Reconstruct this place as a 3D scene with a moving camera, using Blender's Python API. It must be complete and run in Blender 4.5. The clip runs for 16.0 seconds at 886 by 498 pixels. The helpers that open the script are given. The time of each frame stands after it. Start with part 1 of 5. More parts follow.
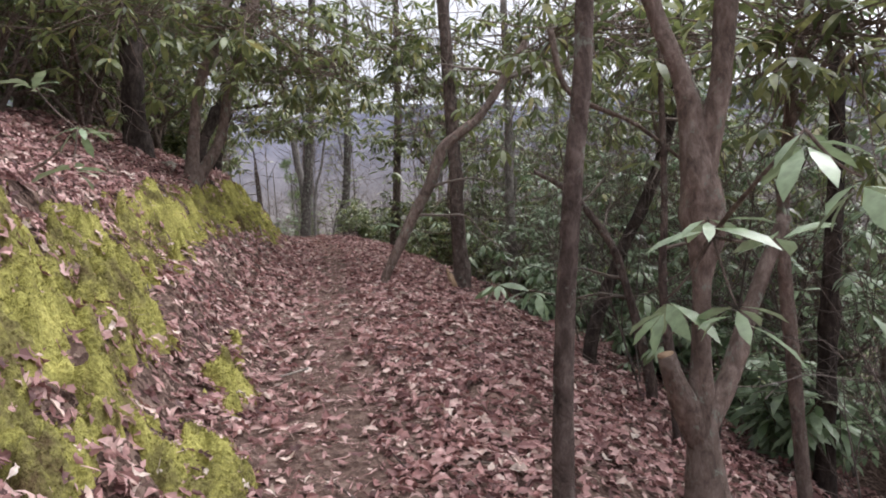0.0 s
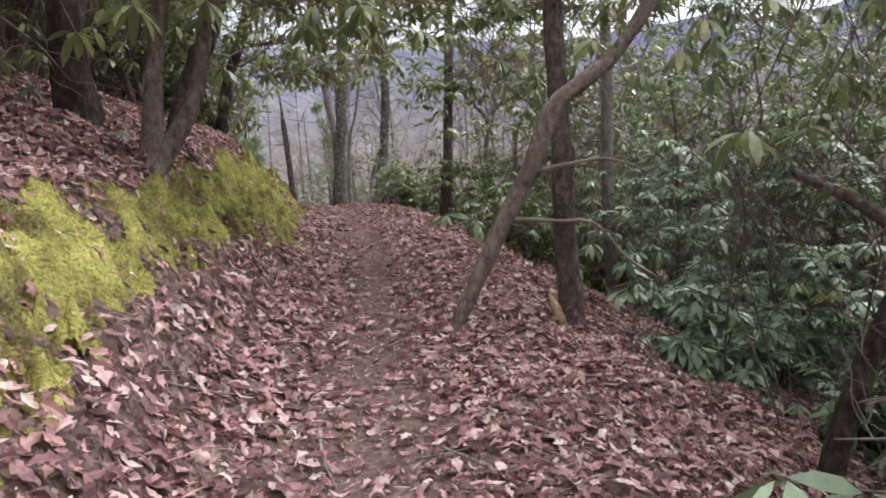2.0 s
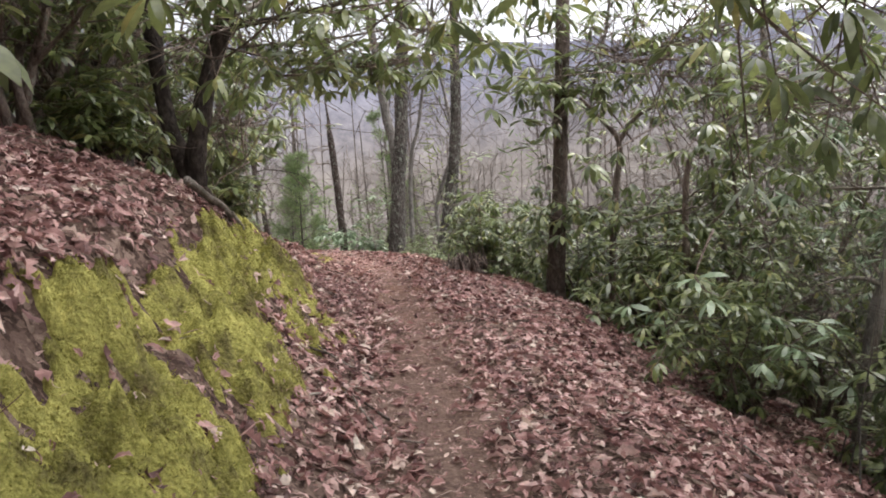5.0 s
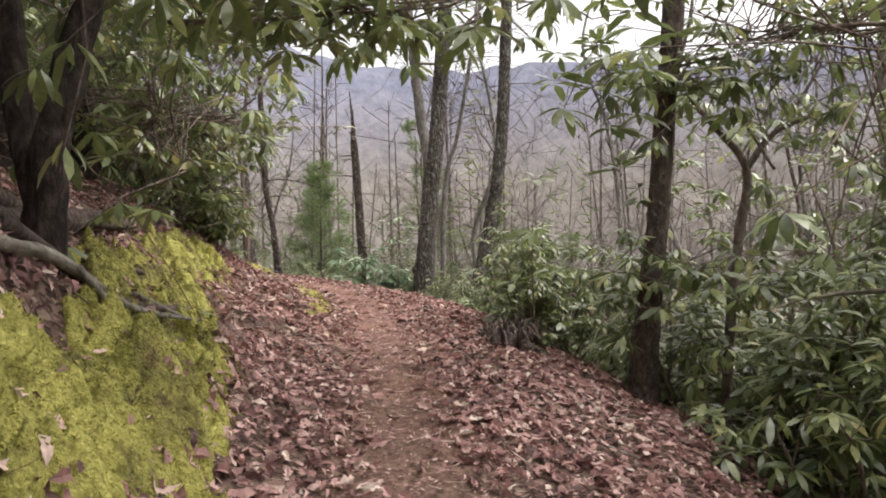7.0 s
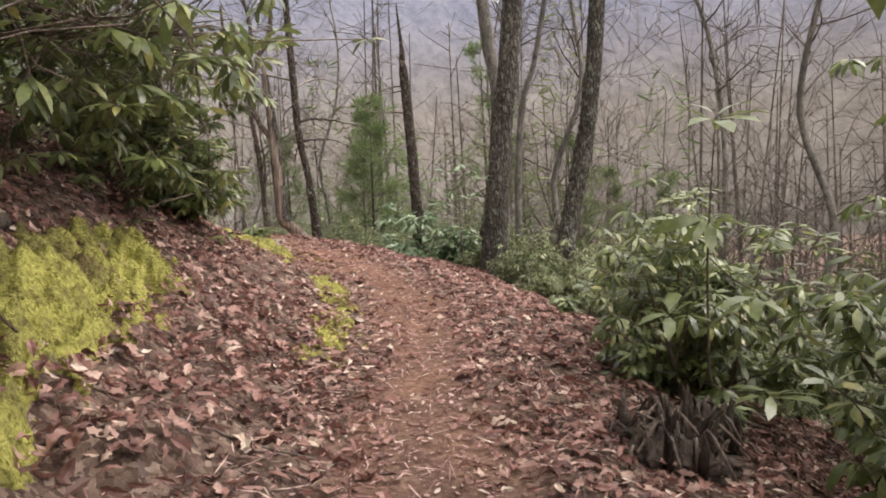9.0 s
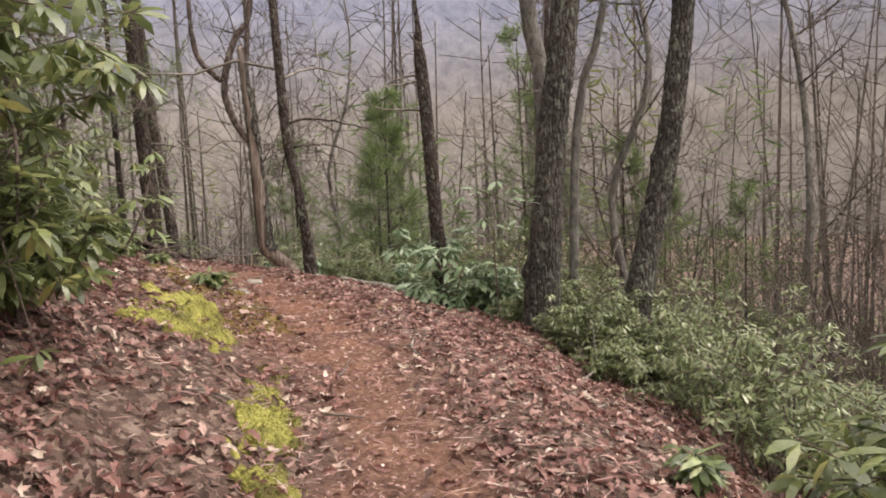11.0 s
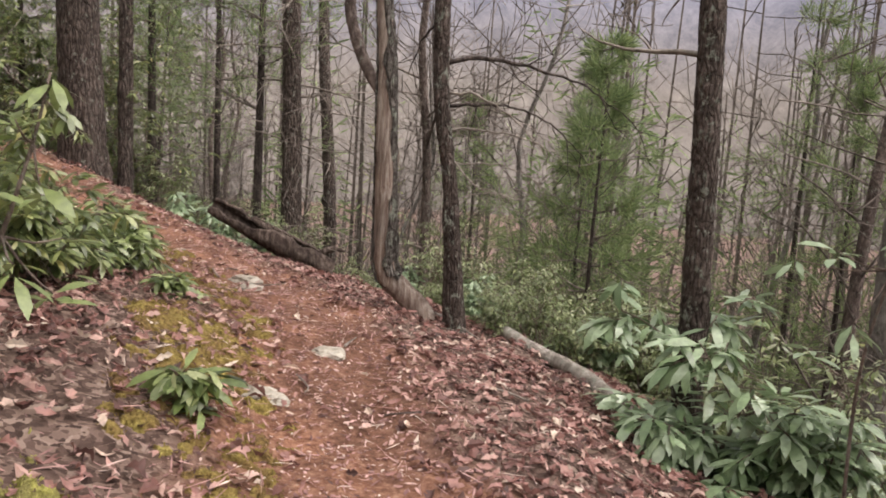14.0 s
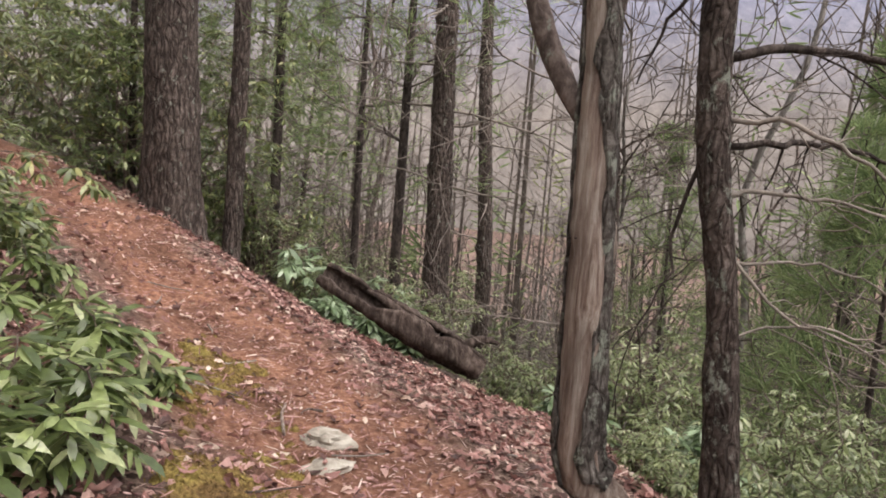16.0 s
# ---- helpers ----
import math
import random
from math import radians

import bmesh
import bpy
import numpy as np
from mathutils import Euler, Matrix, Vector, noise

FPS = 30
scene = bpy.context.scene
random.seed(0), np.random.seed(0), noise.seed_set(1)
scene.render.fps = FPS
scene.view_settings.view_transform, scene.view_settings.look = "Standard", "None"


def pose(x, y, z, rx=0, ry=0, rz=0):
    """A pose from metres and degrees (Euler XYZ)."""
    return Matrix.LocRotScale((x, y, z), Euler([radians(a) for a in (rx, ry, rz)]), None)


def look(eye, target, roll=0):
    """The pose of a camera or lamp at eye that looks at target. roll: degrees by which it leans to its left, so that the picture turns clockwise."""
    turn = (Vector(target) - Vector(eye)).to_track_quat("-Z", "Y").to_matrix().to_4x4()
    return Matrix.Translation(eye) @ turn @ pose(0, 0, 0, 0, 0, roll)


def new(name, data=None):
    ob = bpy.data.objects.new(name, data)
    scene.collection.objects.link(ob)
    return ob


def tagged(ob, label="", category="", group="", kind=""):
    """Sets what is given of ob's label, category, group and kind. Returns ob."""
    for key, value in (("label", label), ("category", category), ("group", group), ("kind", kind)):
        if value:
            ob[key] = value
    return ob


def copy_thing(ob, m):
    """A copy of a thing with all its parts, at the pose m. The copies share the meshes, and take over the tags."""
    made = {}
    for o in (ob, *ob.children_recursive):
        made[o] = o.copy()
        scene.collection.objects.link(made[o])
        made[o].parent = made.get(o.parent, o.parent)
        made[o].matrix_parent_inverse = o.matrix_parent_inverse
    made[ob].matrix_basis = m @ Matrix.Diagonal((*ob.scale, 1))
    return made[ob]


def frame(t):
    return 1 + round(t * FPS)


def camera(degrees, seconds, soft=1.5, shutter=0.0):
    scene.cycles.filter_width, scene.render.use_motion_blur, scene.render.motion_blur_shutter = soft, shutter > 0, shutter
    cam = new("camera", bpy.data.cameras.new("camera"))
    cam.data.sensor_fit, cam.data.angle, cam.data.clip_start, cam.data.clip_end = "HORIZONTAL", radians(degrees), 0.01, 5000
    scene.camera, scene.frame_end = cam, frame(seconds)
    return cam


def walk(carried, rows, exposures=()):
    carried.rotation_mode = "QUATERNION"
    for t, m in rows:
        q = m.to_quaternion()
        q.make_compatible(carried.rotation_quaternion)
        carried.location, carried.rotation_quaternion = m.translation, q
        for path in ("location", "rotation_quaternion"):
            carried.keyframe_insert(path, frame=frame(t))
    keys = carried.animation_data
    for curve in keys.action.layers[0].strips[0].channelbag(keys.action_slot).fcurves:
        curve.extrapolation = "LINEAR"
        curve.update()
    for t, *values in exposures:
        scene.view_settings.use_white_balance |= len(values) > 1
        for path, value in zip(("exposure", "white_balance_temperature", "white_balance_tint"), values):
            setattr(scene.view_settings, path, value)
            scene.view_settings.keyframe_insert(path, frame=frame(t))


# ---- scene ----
# the camera and its walk
PATH = [
    (0.0, -0.000, -0.000, 1.450, 92.55, 4.77, 0.00),
    (0.5, -0.064, 0.684, 1.603, 93.51, 4.59, -0.51),
    (1.0, -0.154, 1.350, 1.788, 91.57, 4.70, 1.50),
    (1.5, -0.223, 1.970, 1.944, 90.48, 3.71, -0.85),
    (2.0, -0.363, 2.602, 2.096, 87.98, 4.94, 2.82),
    (2.5, -0.450, 3.252, 2.244, 89.03, 4.43, 0.99),
    (3.0, -0.587, 3.943, 2.369, 87.27, 4.02, 5.19),
    (3.5, -0.664, 4.641, 2.494, 86.76, 2.01, 1.28),
    (4.0, -0.799, 5.337, 2.643, 88.45, 7.33, 8.79),
    (6.5, -1.201, 8.367, 3.087, 88.89, 0.51, 4.80),
    (7.0, -1.309, 9.034, 3.156, 90.02, 1.56, 10.46),
    (7.5, -1.433, 9.713, 3.239, 86.15, 0.37, 10.79),
    (8.0, -1.595, 10.368, 3.336, 86.33, 3.16, 15.64),
    (8.5, -1.752, 11.042, 3.408, 84.86, -0.08, 13.49),
    (9.0, -1.916, 11.730, 3.485, 84.93, 2.76, 15.64),
    (9.5, -2.081, 12.393, 3.554, 83.46, 0.96, 15.97),
    (12.0, -3.061, 15.645, 3.783, 87.01, 4.56, 20.28),
    (12.5, -3.327, 16.308, 3.801, 87.07, 1.03, 25.00),
    (13.0, -3.605, 16.908, 3.870, 85.41, -0.93, 25.61),
    (13.5, -3.925, 17.481, 3.904, 83.34, -5.03, 27.62),
    (14.0, -4.280, 18.017, 3.960, 82.25, -3.54, 33.50),
    (14.5, -4.663, 18.549, 4.006, 82.19, -2.23, 33.83),
    (15.0, -5.087, 19.022, 4.054, 84.53, -2.19, 39.89),
    (15.5, -5.549, 19.502, 4.091, 84.38, -3.43, 41.62),
    (16.0, -6.039, 19.978, 4.125, 83.57, -4.41, 45.81),
]

cam = camera(62.3, 16.0, soft=1.85)
walk(cam, [(r[0], pose(*r[1:])) for r in PATH], exposures=((0.0, 0.87, 6150, 15), (1.5, 1.02, 6100, 15), (2.5, 1.2, 6150, 14), (4.0, 1.3, 6250, 14), (6.5, 1.26, 6600, 12), (9.0, 1.1, 6900, 12), (12.0, 1.02, 7050, 15), (14.0, 1.12, 6850, 15), (16.0, 1.19, 6700, 15)))

# overcast daylight
world = bpy.data.worlds.new("overcast_sky")
scene.world = world
world.use_nodes = True
wn, wl = world.node_tree.nodes, world.node_tree.links
wn.clear()
sky = wn.new("ShaderNodeTexSky")
sky.sky_type = "NISHITA"
sky.sun_disc = False
sky.sun_elevation = radians(50)
sky.sun_rotation = radians(60)
sky.air_density = 1.0
sky.dust_density = 4.0
grey = wn.new("ShaderNodeHueSaturation")
grey.inputs["Saturation"].default_value = 0.16
back = wn.new("ShaderNodeBackground")
back.inputs["Strength"].default_value = 0.125
wout = wn.new("ShaderNodeOutputWorld")
wl.new(sky.outputs[0], grey.inputs["Color"])
wl.new(grey.outputs[0], back.inputs["Color"])
wl.new(back.outputs[0], wout.inputs["Surface"])
sun_data = bpy.data.lights.new("sun", "SUN")
sun_data.energy = 1.5
sun_data.angle = radians(70)
sun_data.color = (1.0, 0.97, 0.92)
sun = new("sun", sun_data)
sun.matrix_world = look((7, 5, 20), (0, 9.0, 0))

# ---- materials ----
def material(name, rough=0.8, spec=0.3):
    m = bpy.data.materials.new(name)
    m.use_nodes = True
    b = m.node_tree.nodes["Principled BSDF"]
    b.inputs["Roughness"].default_value = rough
    b.inputs["Specular IOR Level"].default_value = spec
    return m, m.node_tree.nodes, m.node_tree.links, b


def ramp(nodes, stops):
    r = nodes.new("ShaderNodeValToRGB")
    while len(r.color_ramp.elements) < len(stops):
        r.color_ramp.elements.new(0.5)
    for e, (p, c) in zip(r.color_ramp.elements, stops):
        e.position, e.color = p, (*c, 1)
    return r


def noise_tex(nodes, links, scale, detail=4.0, stretch=(1, 1, 1), rough=0.6):
    co = nodes.new("ShaderNodeTexCoord")
    mp = nodes.new("ShaderNodeMapping")
    mp.inputs["Scale"].default_value = stretch
    n = nodes.new("ShaderNodeTexNoise")
    n.inputs["Scale"].default_value = scale
    n.inputs["Detail"].default_value = detail
    n.inputs["Roughness"].default_value = rough
    links.new(co.outputs["Object"], mp.inputs["Vector"])
    links.new(mp.outputs["Vector"], n.inputs["Vector"])
    return n


def bumped(nodes, links, bsdf, height, strength=0.6, distance=0.02):
    bp = nodes.new("ShaderNodeBump")
    bp.inputs["Strength"].default_value = strength
    bp.inputs["Distance"].default_value = distance
    links.new(height, bp.inputs["Height"])
    links.new(bp.outputs["Normal"], bsdf.inputs["Normal"])


def mixed(nodes, links, fac, a, b, mode="MIX"):
    mx = nodes.new("ShaderNodeMix")
    mx.data_type, mx.blend_type = "RGBA", mode
    if isinstance(fac, float):
        mx.inputs[0].default_value = fac
    else:
        links.new(fac, mx.inputs[0])
    for sock, v in ((mx.inputs[6], a), (mx.inputs[7], b)):
        if isinstance(v, tuple):
            sock.default_value = (*v, 1)
        else:
            links.new(v, sock)
    return mx.outputs[2]


def bark_material(name, dark, mid, light, lichen=0.0, scale=9.0, stretch=0.4, plates=0.0, bend=1.0):
    """Bark: blotched and finely broken; with plates above 0, split by upright furrows into long plates."""
    m, n, l, b = material(name, 0.92, 0.15)
    co = n.new("ShaderNodeTexCoord")
    warp = n.new("ShaderNodeTexNoise")
    warp.inputs["Scale"].default_value = 6.0
    warp.inputs["Detail"].default_value = 3.0
    l.new(co.outputs["Object"], warp.inputs["Vector"])
    add = n.new("ShaderNodeVectorMath")
    add.operation = "MULTIPLY_ADD"
    add.inputs[1].default_value = (0.07 * bend, 0.07 * bend, 0.12)
    l.new(warp.outputs["Color"], add.inputs[0])
    l.new(co.outputs["Object"], add.inputs[2])

    def tex(kind, size, z):
        mp = n.new("ShaderNodeMapping")
        mp.inputs["Scale"].default_value = (1, 1, z)
        t = n.new(kind)
        t.inputs["Scale"].default_value = size
        l.new(add.outputs[0], mp.inputs["Vector"])
        l.new(mp.outputs["Vector"], t.inputs["Vector"])
        return t

    grain = tex("ShaderNodeTexNoise", scale, stretch)
    grain.inputs["Detail"].default_value = 8.0
    grain.inputs["Roughness"].default_value = 0.72
    col = ramp(n, [(0.33, dark), (0.5, mid), (0.68, light)])
    l.new(grain.outputs["Fac"], col.inputs[0])
    out, height = col.outputs[0], grain.outputs["Fac"]
    if plates:
        vor = tex("ShaderNodeTexVoronoi", plates, 0.2)
        vor.feature = "DISTANCE_TO_EDGE"
        crack = ramp(n, [(0.0, (0, 0, 0)), (0.13, (0.45, 0.45, 0.45)), (0.42, (1, 1, 1))])
        l.new(vor.outputs["Distance"], crack.inputs[0])
        shade = ramp(n, [(0.0, (0.48, 0.46, 0.45)), (0.6, (0.95, 0.95, 0.95)), (1.0, (1.1, 1.1, 1.1))])
        l.new(crack.outputs[0], shade.inputs[0])
        out = mixed(n, l, 1.0, out, shade.outputs[0], "MULTIPLY")
        tall_ = n.new("ShaderNodeMath")
        tall_.operation = "MULTIPLY_ADD"
        tall_.inputs[1].default_value = 0.8
        l.new(crack.outputs[0], tall_.inputs[0])
        l.new(grain.outputs["Fac"], tall_.inputs[2])
        height = tall_.outputs[0]
    patch = noise_tex(n, l, 3.1, 4, (1, 1, 0.6))
    tone = ramp(n, [(0.35, (0.66, 0.65, 0.64)), (0.65, (1.22, 1.2, 1.18))])
    l.new(patch.outputs["Fac"], tone.inputs[0])
    out = mixed(n, l, 1.0, out, tone.outputs[0], "MULTIPLY")
    if lichen:
        spots = noise_tex(n, l, 17, 6, (1, 1, 0.7), 0.75)
        mask = ramp(n, [(0.60 - 0.12 * lichen, (0, 0, 0)), (0.66 - 0.1 * lichen, (1, 1, 1))])
        l.new(spots.outputs["Fac"], mask.inputs[0])
        out = mixed(n, l, mask.outputs[0], out, (0.27, 0.285, 0.24))
    l.new(out, b.inputs["Base Color"])
    bumped(n, l, b, height, 1.0, 0.035)
    return m


BARK_BROWN = bark_material("bark_brown", (0.05, 0.038, 0.034), (0.135, 0.105, 0.094), (0.27, 0.22, 0.2), 0.15, 24, 0.5)
BARK_DARK = bark_material("bark_dark", (0.022, 0.018, 0.016), (0.068, 0.055, 0.05), (0.16, 0.132, 0.118), 0.0, 20, 0.45)
BARK_PINE = bark_material("bark_pine", (0.035, 0.027, 0.024), (0.11, 0.088, 0.078), (0.23, 0.185, 0.165), 0.1, 30, 0.5, 22)
BARK_SCALY = bark_material("bark_scaly", (0.045, 0.035, 0.031), (0.125, 0.098, 0.087), (0.25, 0.21, 0.19), 0.35, 32, 0.7, 38)
BARK_OAK = bark_material("bark_oak", (0.045, 0.039, 0.035), (0.14, 0.124, 0.113), (0.30, 0.28, 0.26), 0.5, 34, 0.6, 27)
BARK_GREY = bark_material("bark_grey", (0.10, 0.092, 0.084), (0.205, 0.19, 0.176), (0.33, 0.31, 0.29), 0.25, 18, 0.5)
BARK_LAUREL = bark_material("bark_laurel", (0.105, 0.08, 0.069), (0.23, 0.178, 0.155), (0.38, 0.315, 0.28), 0.2, 26, 0.5)
WOOD_BARE = bark_material("wood_bare", (0.11, 0.07, 0.058), (0.30, 0.235, 0.2), (0.55, 0.5, 0.45), 0.0, 34, 0.06, 0.0, 0.2)
WOOD_PALE = bark_material("wood_pale", (0.16, 0.14, 0.12), (0.31, 0.28, 0.25), (0.46, 0.43, 0.39), 0.3, 16, 0.2)
WOOD_DARK = bark_material("wood_dark", (0.025, 0.019, 0.017), (0.075, 0.056, 0.048), (0.19, 0.155, 0.135), 0.0, 22, 0.3)
WOOD_CUT = bark_material("wood_cut", (0.30, 0.20, 0.12), (0.42, 0.30, 0.2), (0.52, 0.4, 0.28), 0.0, 20, 0.5)
TWIG = bark_material("twig", (0.15, 0.128, 0.11), (0.26, 0.228, 0.2), (0.38, 0.345, 0.31), 0.0, 8)
TWIG_FAR = bark_material("twig_grey_brown", (0.085, 0.07, 0.062), (0.165, 0.14, 0.124), (0.27, 0.235, 0.215), 0.0, 8)


def leaf_material(name, stops, rough=0.42, spec=0.45, trans=0.25, coat=0.0):
    m, n, l, b = material(name, rough, spec)
    geo = n.new("ShaderNodeNewGeometry")
    col = ramp(n, stops)
    l.new(geo.outputs["Random Per Island"], col.inputs[0])
    b.inputs["Coat Weight"].default_value = coat
    b.inputs["Coat Roughness"].default_value = 0.28
    v = noise_tex(n, l, 30, 2)
    tone = ramp(n, [(0.3, (0.75, 0.75, 0.75)), (0.7, (1.2, 1.2, 1.2))])
    l.new(v.outputs["Fac"], tone.inputs[0])
    out = mixed(n, l, 1.0, col.outputs[0], tone.outputs[0], "MULTIPLY")
    l.new(out, b.inputs["Base Color"])
    if trans:
        tr = n.new("ShaderNodeBsdfTranslucent")
        l.new(out, tr.inputs["Color"])
        add = n.new("ShaderNodeMixShader")
        add.inputs[0].default_value = trans
        l.new(b.outputs[0], add.inputs[1])
        l.new(tr.outputs[0], add.inputs[2])
        l.new(add.outputs[0], n["Material Output"].inputs["Surface"])
    return m


RHODO = leaf_material("rhododendron_leaf", [(0.0, (0.085, 0.11, 0.045)), (0.4, (0.15, 0.19, 0.068)), (0.75, (0.225, 0.27, 0.095)), (0.93, (0.35, 0.39, 0.16)), (1.0, (0.42, 0.38, 0.14))], 0.33, 0.65, 0.35, 0.6)
RHODO_PALE = leaf_material("rhododendron_leaf_pale", [(0.0, (0.11, 0.17, 0.08)), (0.5, (0.23, 0.32, 0.17)), (1.0, (0.40, 0.50, 0.34))], 0.35, 0.6, 0.25, 0.4)
RHODO_BRIGHT = leaf_material("rhododendron_leaf_bright", [(0.0, (0.07, 0.10, 0.035)), (0.4, (0.15, 0.20, 0.065)), (0.8, (0.29, 0.35, 0.14)), (1.0, (0.45, 0.48, 0.27))], 0.33, 0.6, 0.3, 0.4)
SHRUB = leaf_material("shrub_leaf", [(0.0, (0.10, 0.13, 0.05)), (0.5, (0.19, 0.235, 0.095)), (0.9, (0.32, 0.36, 0.18)), (1.0, (0.44, 0.45, 0.31))], 0.42, 0.5, 0.3, 0.3)
NEEDLE = leaf_material("pine_needles", [(0.0, (0.12, 0.17, 0.075)), (0.5, (0.20, 0.27, 0.12)), (1.0, (0.32, 0.38, 0.18))], 0.6, 0.2, 0.45)
SPRING = leaf_material("spring_leaf", [(0.0, (0.16, 0.19, 0.08)), (1.0, (0.30, 0.33, 0.13))], 0.6, 0.2, 0.4)
LITTER = leaf_material("dead_leaf", [(0.0, (0.085, 0.04, 0.038)), (0.2, (0.21, 0.104, 0.098)), (0.44, (0.38, 0.208, 0.192)), (0.68, (0.53, 0.325, 0.302)), (0.86, (0.63, 0.445, 0.405)), (0.95, (0.67, 0.52, 0.45)), (1.0, (0.72, 0.63, 0.55))], 0.6, 0.45, 0.2)

# redder leaves of the later stretch, with the canopy's shade darkened into their colour
LITTER_RED_SHADED = leaf_material("dead_leaf_reddish", [(0.0, (0.06, 0.028, 0.024)), (0.25, (0.16, 0.075, 0.063)), (0.5, (0.29, 0.142, 0.122)), (0.74, (0.40, 0.225, 0.195)), (0.9, (0.52, 0.345, 0.295)), (0.96, (0.6, 0.46, 0.37)), (1.0, (0.68, 0.58, 0.49))], 0.55, 0.5, 0.2)

MOSS, n, l, b = material("moss", 0.95, 0.1)
mn = noise_tex(n, l, 3.2, 7, (1, 1, 1), 0.75)
mc = ramp(n, [(0.34, (0.13, 0.095, 0.05)), (0.42, (0.21, 0.19, 0.075)), (0.51, (0.37, 0.35, 0.105)), (0.65, (0.57, 0.535, 0.175))])
l.new(mn.outputs["Fac"], mc.inputs[0])
mf = noise_tex(n, l, 60, 5)
mt = ramp(n, [(0.33, (0.72, 0.72, 0.68)), (0.62, (1.15, 1.15, 1.12))])
l.new(mf.outputs["Fac"], mt.inputs[0])
l.new(mixed(n, l, 1.0, mc.outputs[0], mt.outputs[0], "MULTIPLY"), b.inputs["Base Color"])
bumped(n, l, b, mf.outputs["Fac"], 1.0, 0.03)

MOSS_DRY, n, l, b = material("dry_moss", 0.95, 0.1)
dn = noise_tex(n, l, 4.0, 7, (1, 1, 1), 0.75)
dc = ramp(n, [(0.33, (0.12, 0.07, 0.04)), (0.46, (0.21, 0.14, 0.06)), (0.58, (0.29, 0.225, 0.075)), (0.72, (0.40, 0.35, 0.12))])
l.new(dn.outputs["Fac"], dc.inputs[0])
df = noise_tex(n, l, 55, 5)
dt = ramp(n, [(0.35, (0.5, 0.48, 0.45)), (0.62, (1.2, 1.2, 1.15))])
l.new(df.outputs["Fac"], dt.inputs[0])
l.new(mixed(n, l, 1.0, dc.outputs[0], dt.outputs[0], "MULTIPLY"), b.inputs["Base Color"])
bumped(n, l, b, df.outputs["Fac"], 1.0, 0.03)

# forest floor: brown litter, with a bare reddish tread where the vertex attribute says so
FLOOR, n, l, b = material("forest_floor", 0.95, 0.12)
vor = n.new("ShaderNodeTexVoronoi")
vor.inputs["Scale"].default_value = 34
tc = n.new("ShaderNodeTexCoord")
wob = noise_tex(n, l, 7, 3)
vadd = n.new("ShaderNodeMixRGB")
vadd.blend_type = "ADD"
vadd.inputs[0].default_value = 0.2
l.new(tc.outputs["Object"], vadd.inputs[1])
l.new(wob.outputs["Color"], vadd.inputs[2])
l.new(vadd.outputs[0], vor.inputs["Vector"])
sep = n.new("ShaderNodeSeparateColor")
l.new(vor.outputs["Color"], sep.inputs[0])
lit = ramp(n, [(0.0, (0.055, 0.035, 0.029)), (0.45, (0.125, 0.082, 0.068)), (0.8, (0.215, 0.15, 0.123)), (1.0, (0.32, 0.24, 0.2))])
l.new(sep.outputs[0], lit.inputs[0])
soiln = noise_tex(n, l, 28, 6, (1, 1, 1), 0.7)
soil = ramp(n, [(0.3, (0.10, 0.046, 0.033)), (0.5, (0.235, 0.122, 0.086)), (0.66, (0.37, 0.218, 0.158)), (0.8, (0.52, 0.37, 0.28))])
l.new(soiln.outputs["Fac"], soil.inputs[0])
big = noise_tex(n, l, 2.4, 4)
tone = ramp(n, [(0.32, (0.55, 0.53, 0.51)), (0.5, (0.9, 0.88, 0.86)), (0.68, (1.28, 1.22, 1.12))])
l.new(big.outputs["Fac"], tone.inputs[0])
soil2 = mixed(n, l, 1.0, soil.outputs[0], tone.outputs[0], "MULTIPLY")
att = n.new("ShaderNodeAttribute")
att.attribute_name = "tread"
soilg = ramp(n, [(0.3, (0.085, 0.055, 0.045)), (0.5, (0.185, 0.126, 0.104)), (0.66, (0.30, 0.213, 0.178)), (0.8, (0.43, 0.33, 0.28))])
l.new(soiln.outputs["Fac"], soilg.inputs[0])
split = n.new("ShaderNodeSeparateXYZ")
l.new(tc.outputs["Object"], split.inputs[0])
redder = n.new("ShaderNodeMapRange")
redder.inputs["From Min"].default_value, redder.inputs["From Max"].default_value = 9.0, 20.0
l.new(split.outputs["Y"], redder.inputs["Value"])
soil3 = mixed(n, l, redder.outputs[0], soilg.outputs[0], soil2)
l.new(mixed(n, l, att.outputs["Fac"], lit.outputs[0], soil3), b.inputs["Base Color"])
bumped(n, l, b, soiln.outputs["Fac"], 0.9, 0.03)

STONE, n, l, b = material("pale_stone", 0.85, 0.3)
sn = noise_tex(n, l, 14, 6)
sc = ramp(n, [(0.3, (0.16, 0.135, 0.11)), (0.5, (0.33, 0.30, 0.25)), (0.75, (0.50, 0.47, 0.41))])
l.new(sn.outputs["Fac"], sc.inputs[0])
l.new(sc.outputs[0], b.inputs["Base Color"])
bumped(n, l, b, sn.outputs["Fac"], 0.7, 0.02)

# haze put into the colour: brown woods low down, blue-grey haze towards the crest
RIDGE_HAZE, n, l, b = material("distant_woods", 1.0, 0.0)
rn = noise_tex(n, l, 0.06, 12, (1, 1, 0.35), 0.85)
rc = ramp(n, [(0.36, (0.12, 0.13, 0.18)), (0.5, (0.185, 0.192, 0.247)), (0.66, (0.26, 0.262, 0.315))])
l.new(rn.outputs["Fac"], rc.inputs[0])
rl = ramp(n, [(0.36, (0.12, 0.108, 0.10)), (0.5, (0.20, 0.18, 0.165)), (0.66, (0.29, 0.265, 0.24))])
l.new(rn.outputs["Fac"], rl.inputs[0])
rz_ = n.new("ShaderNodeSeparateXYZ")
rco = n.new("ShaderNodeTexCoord")
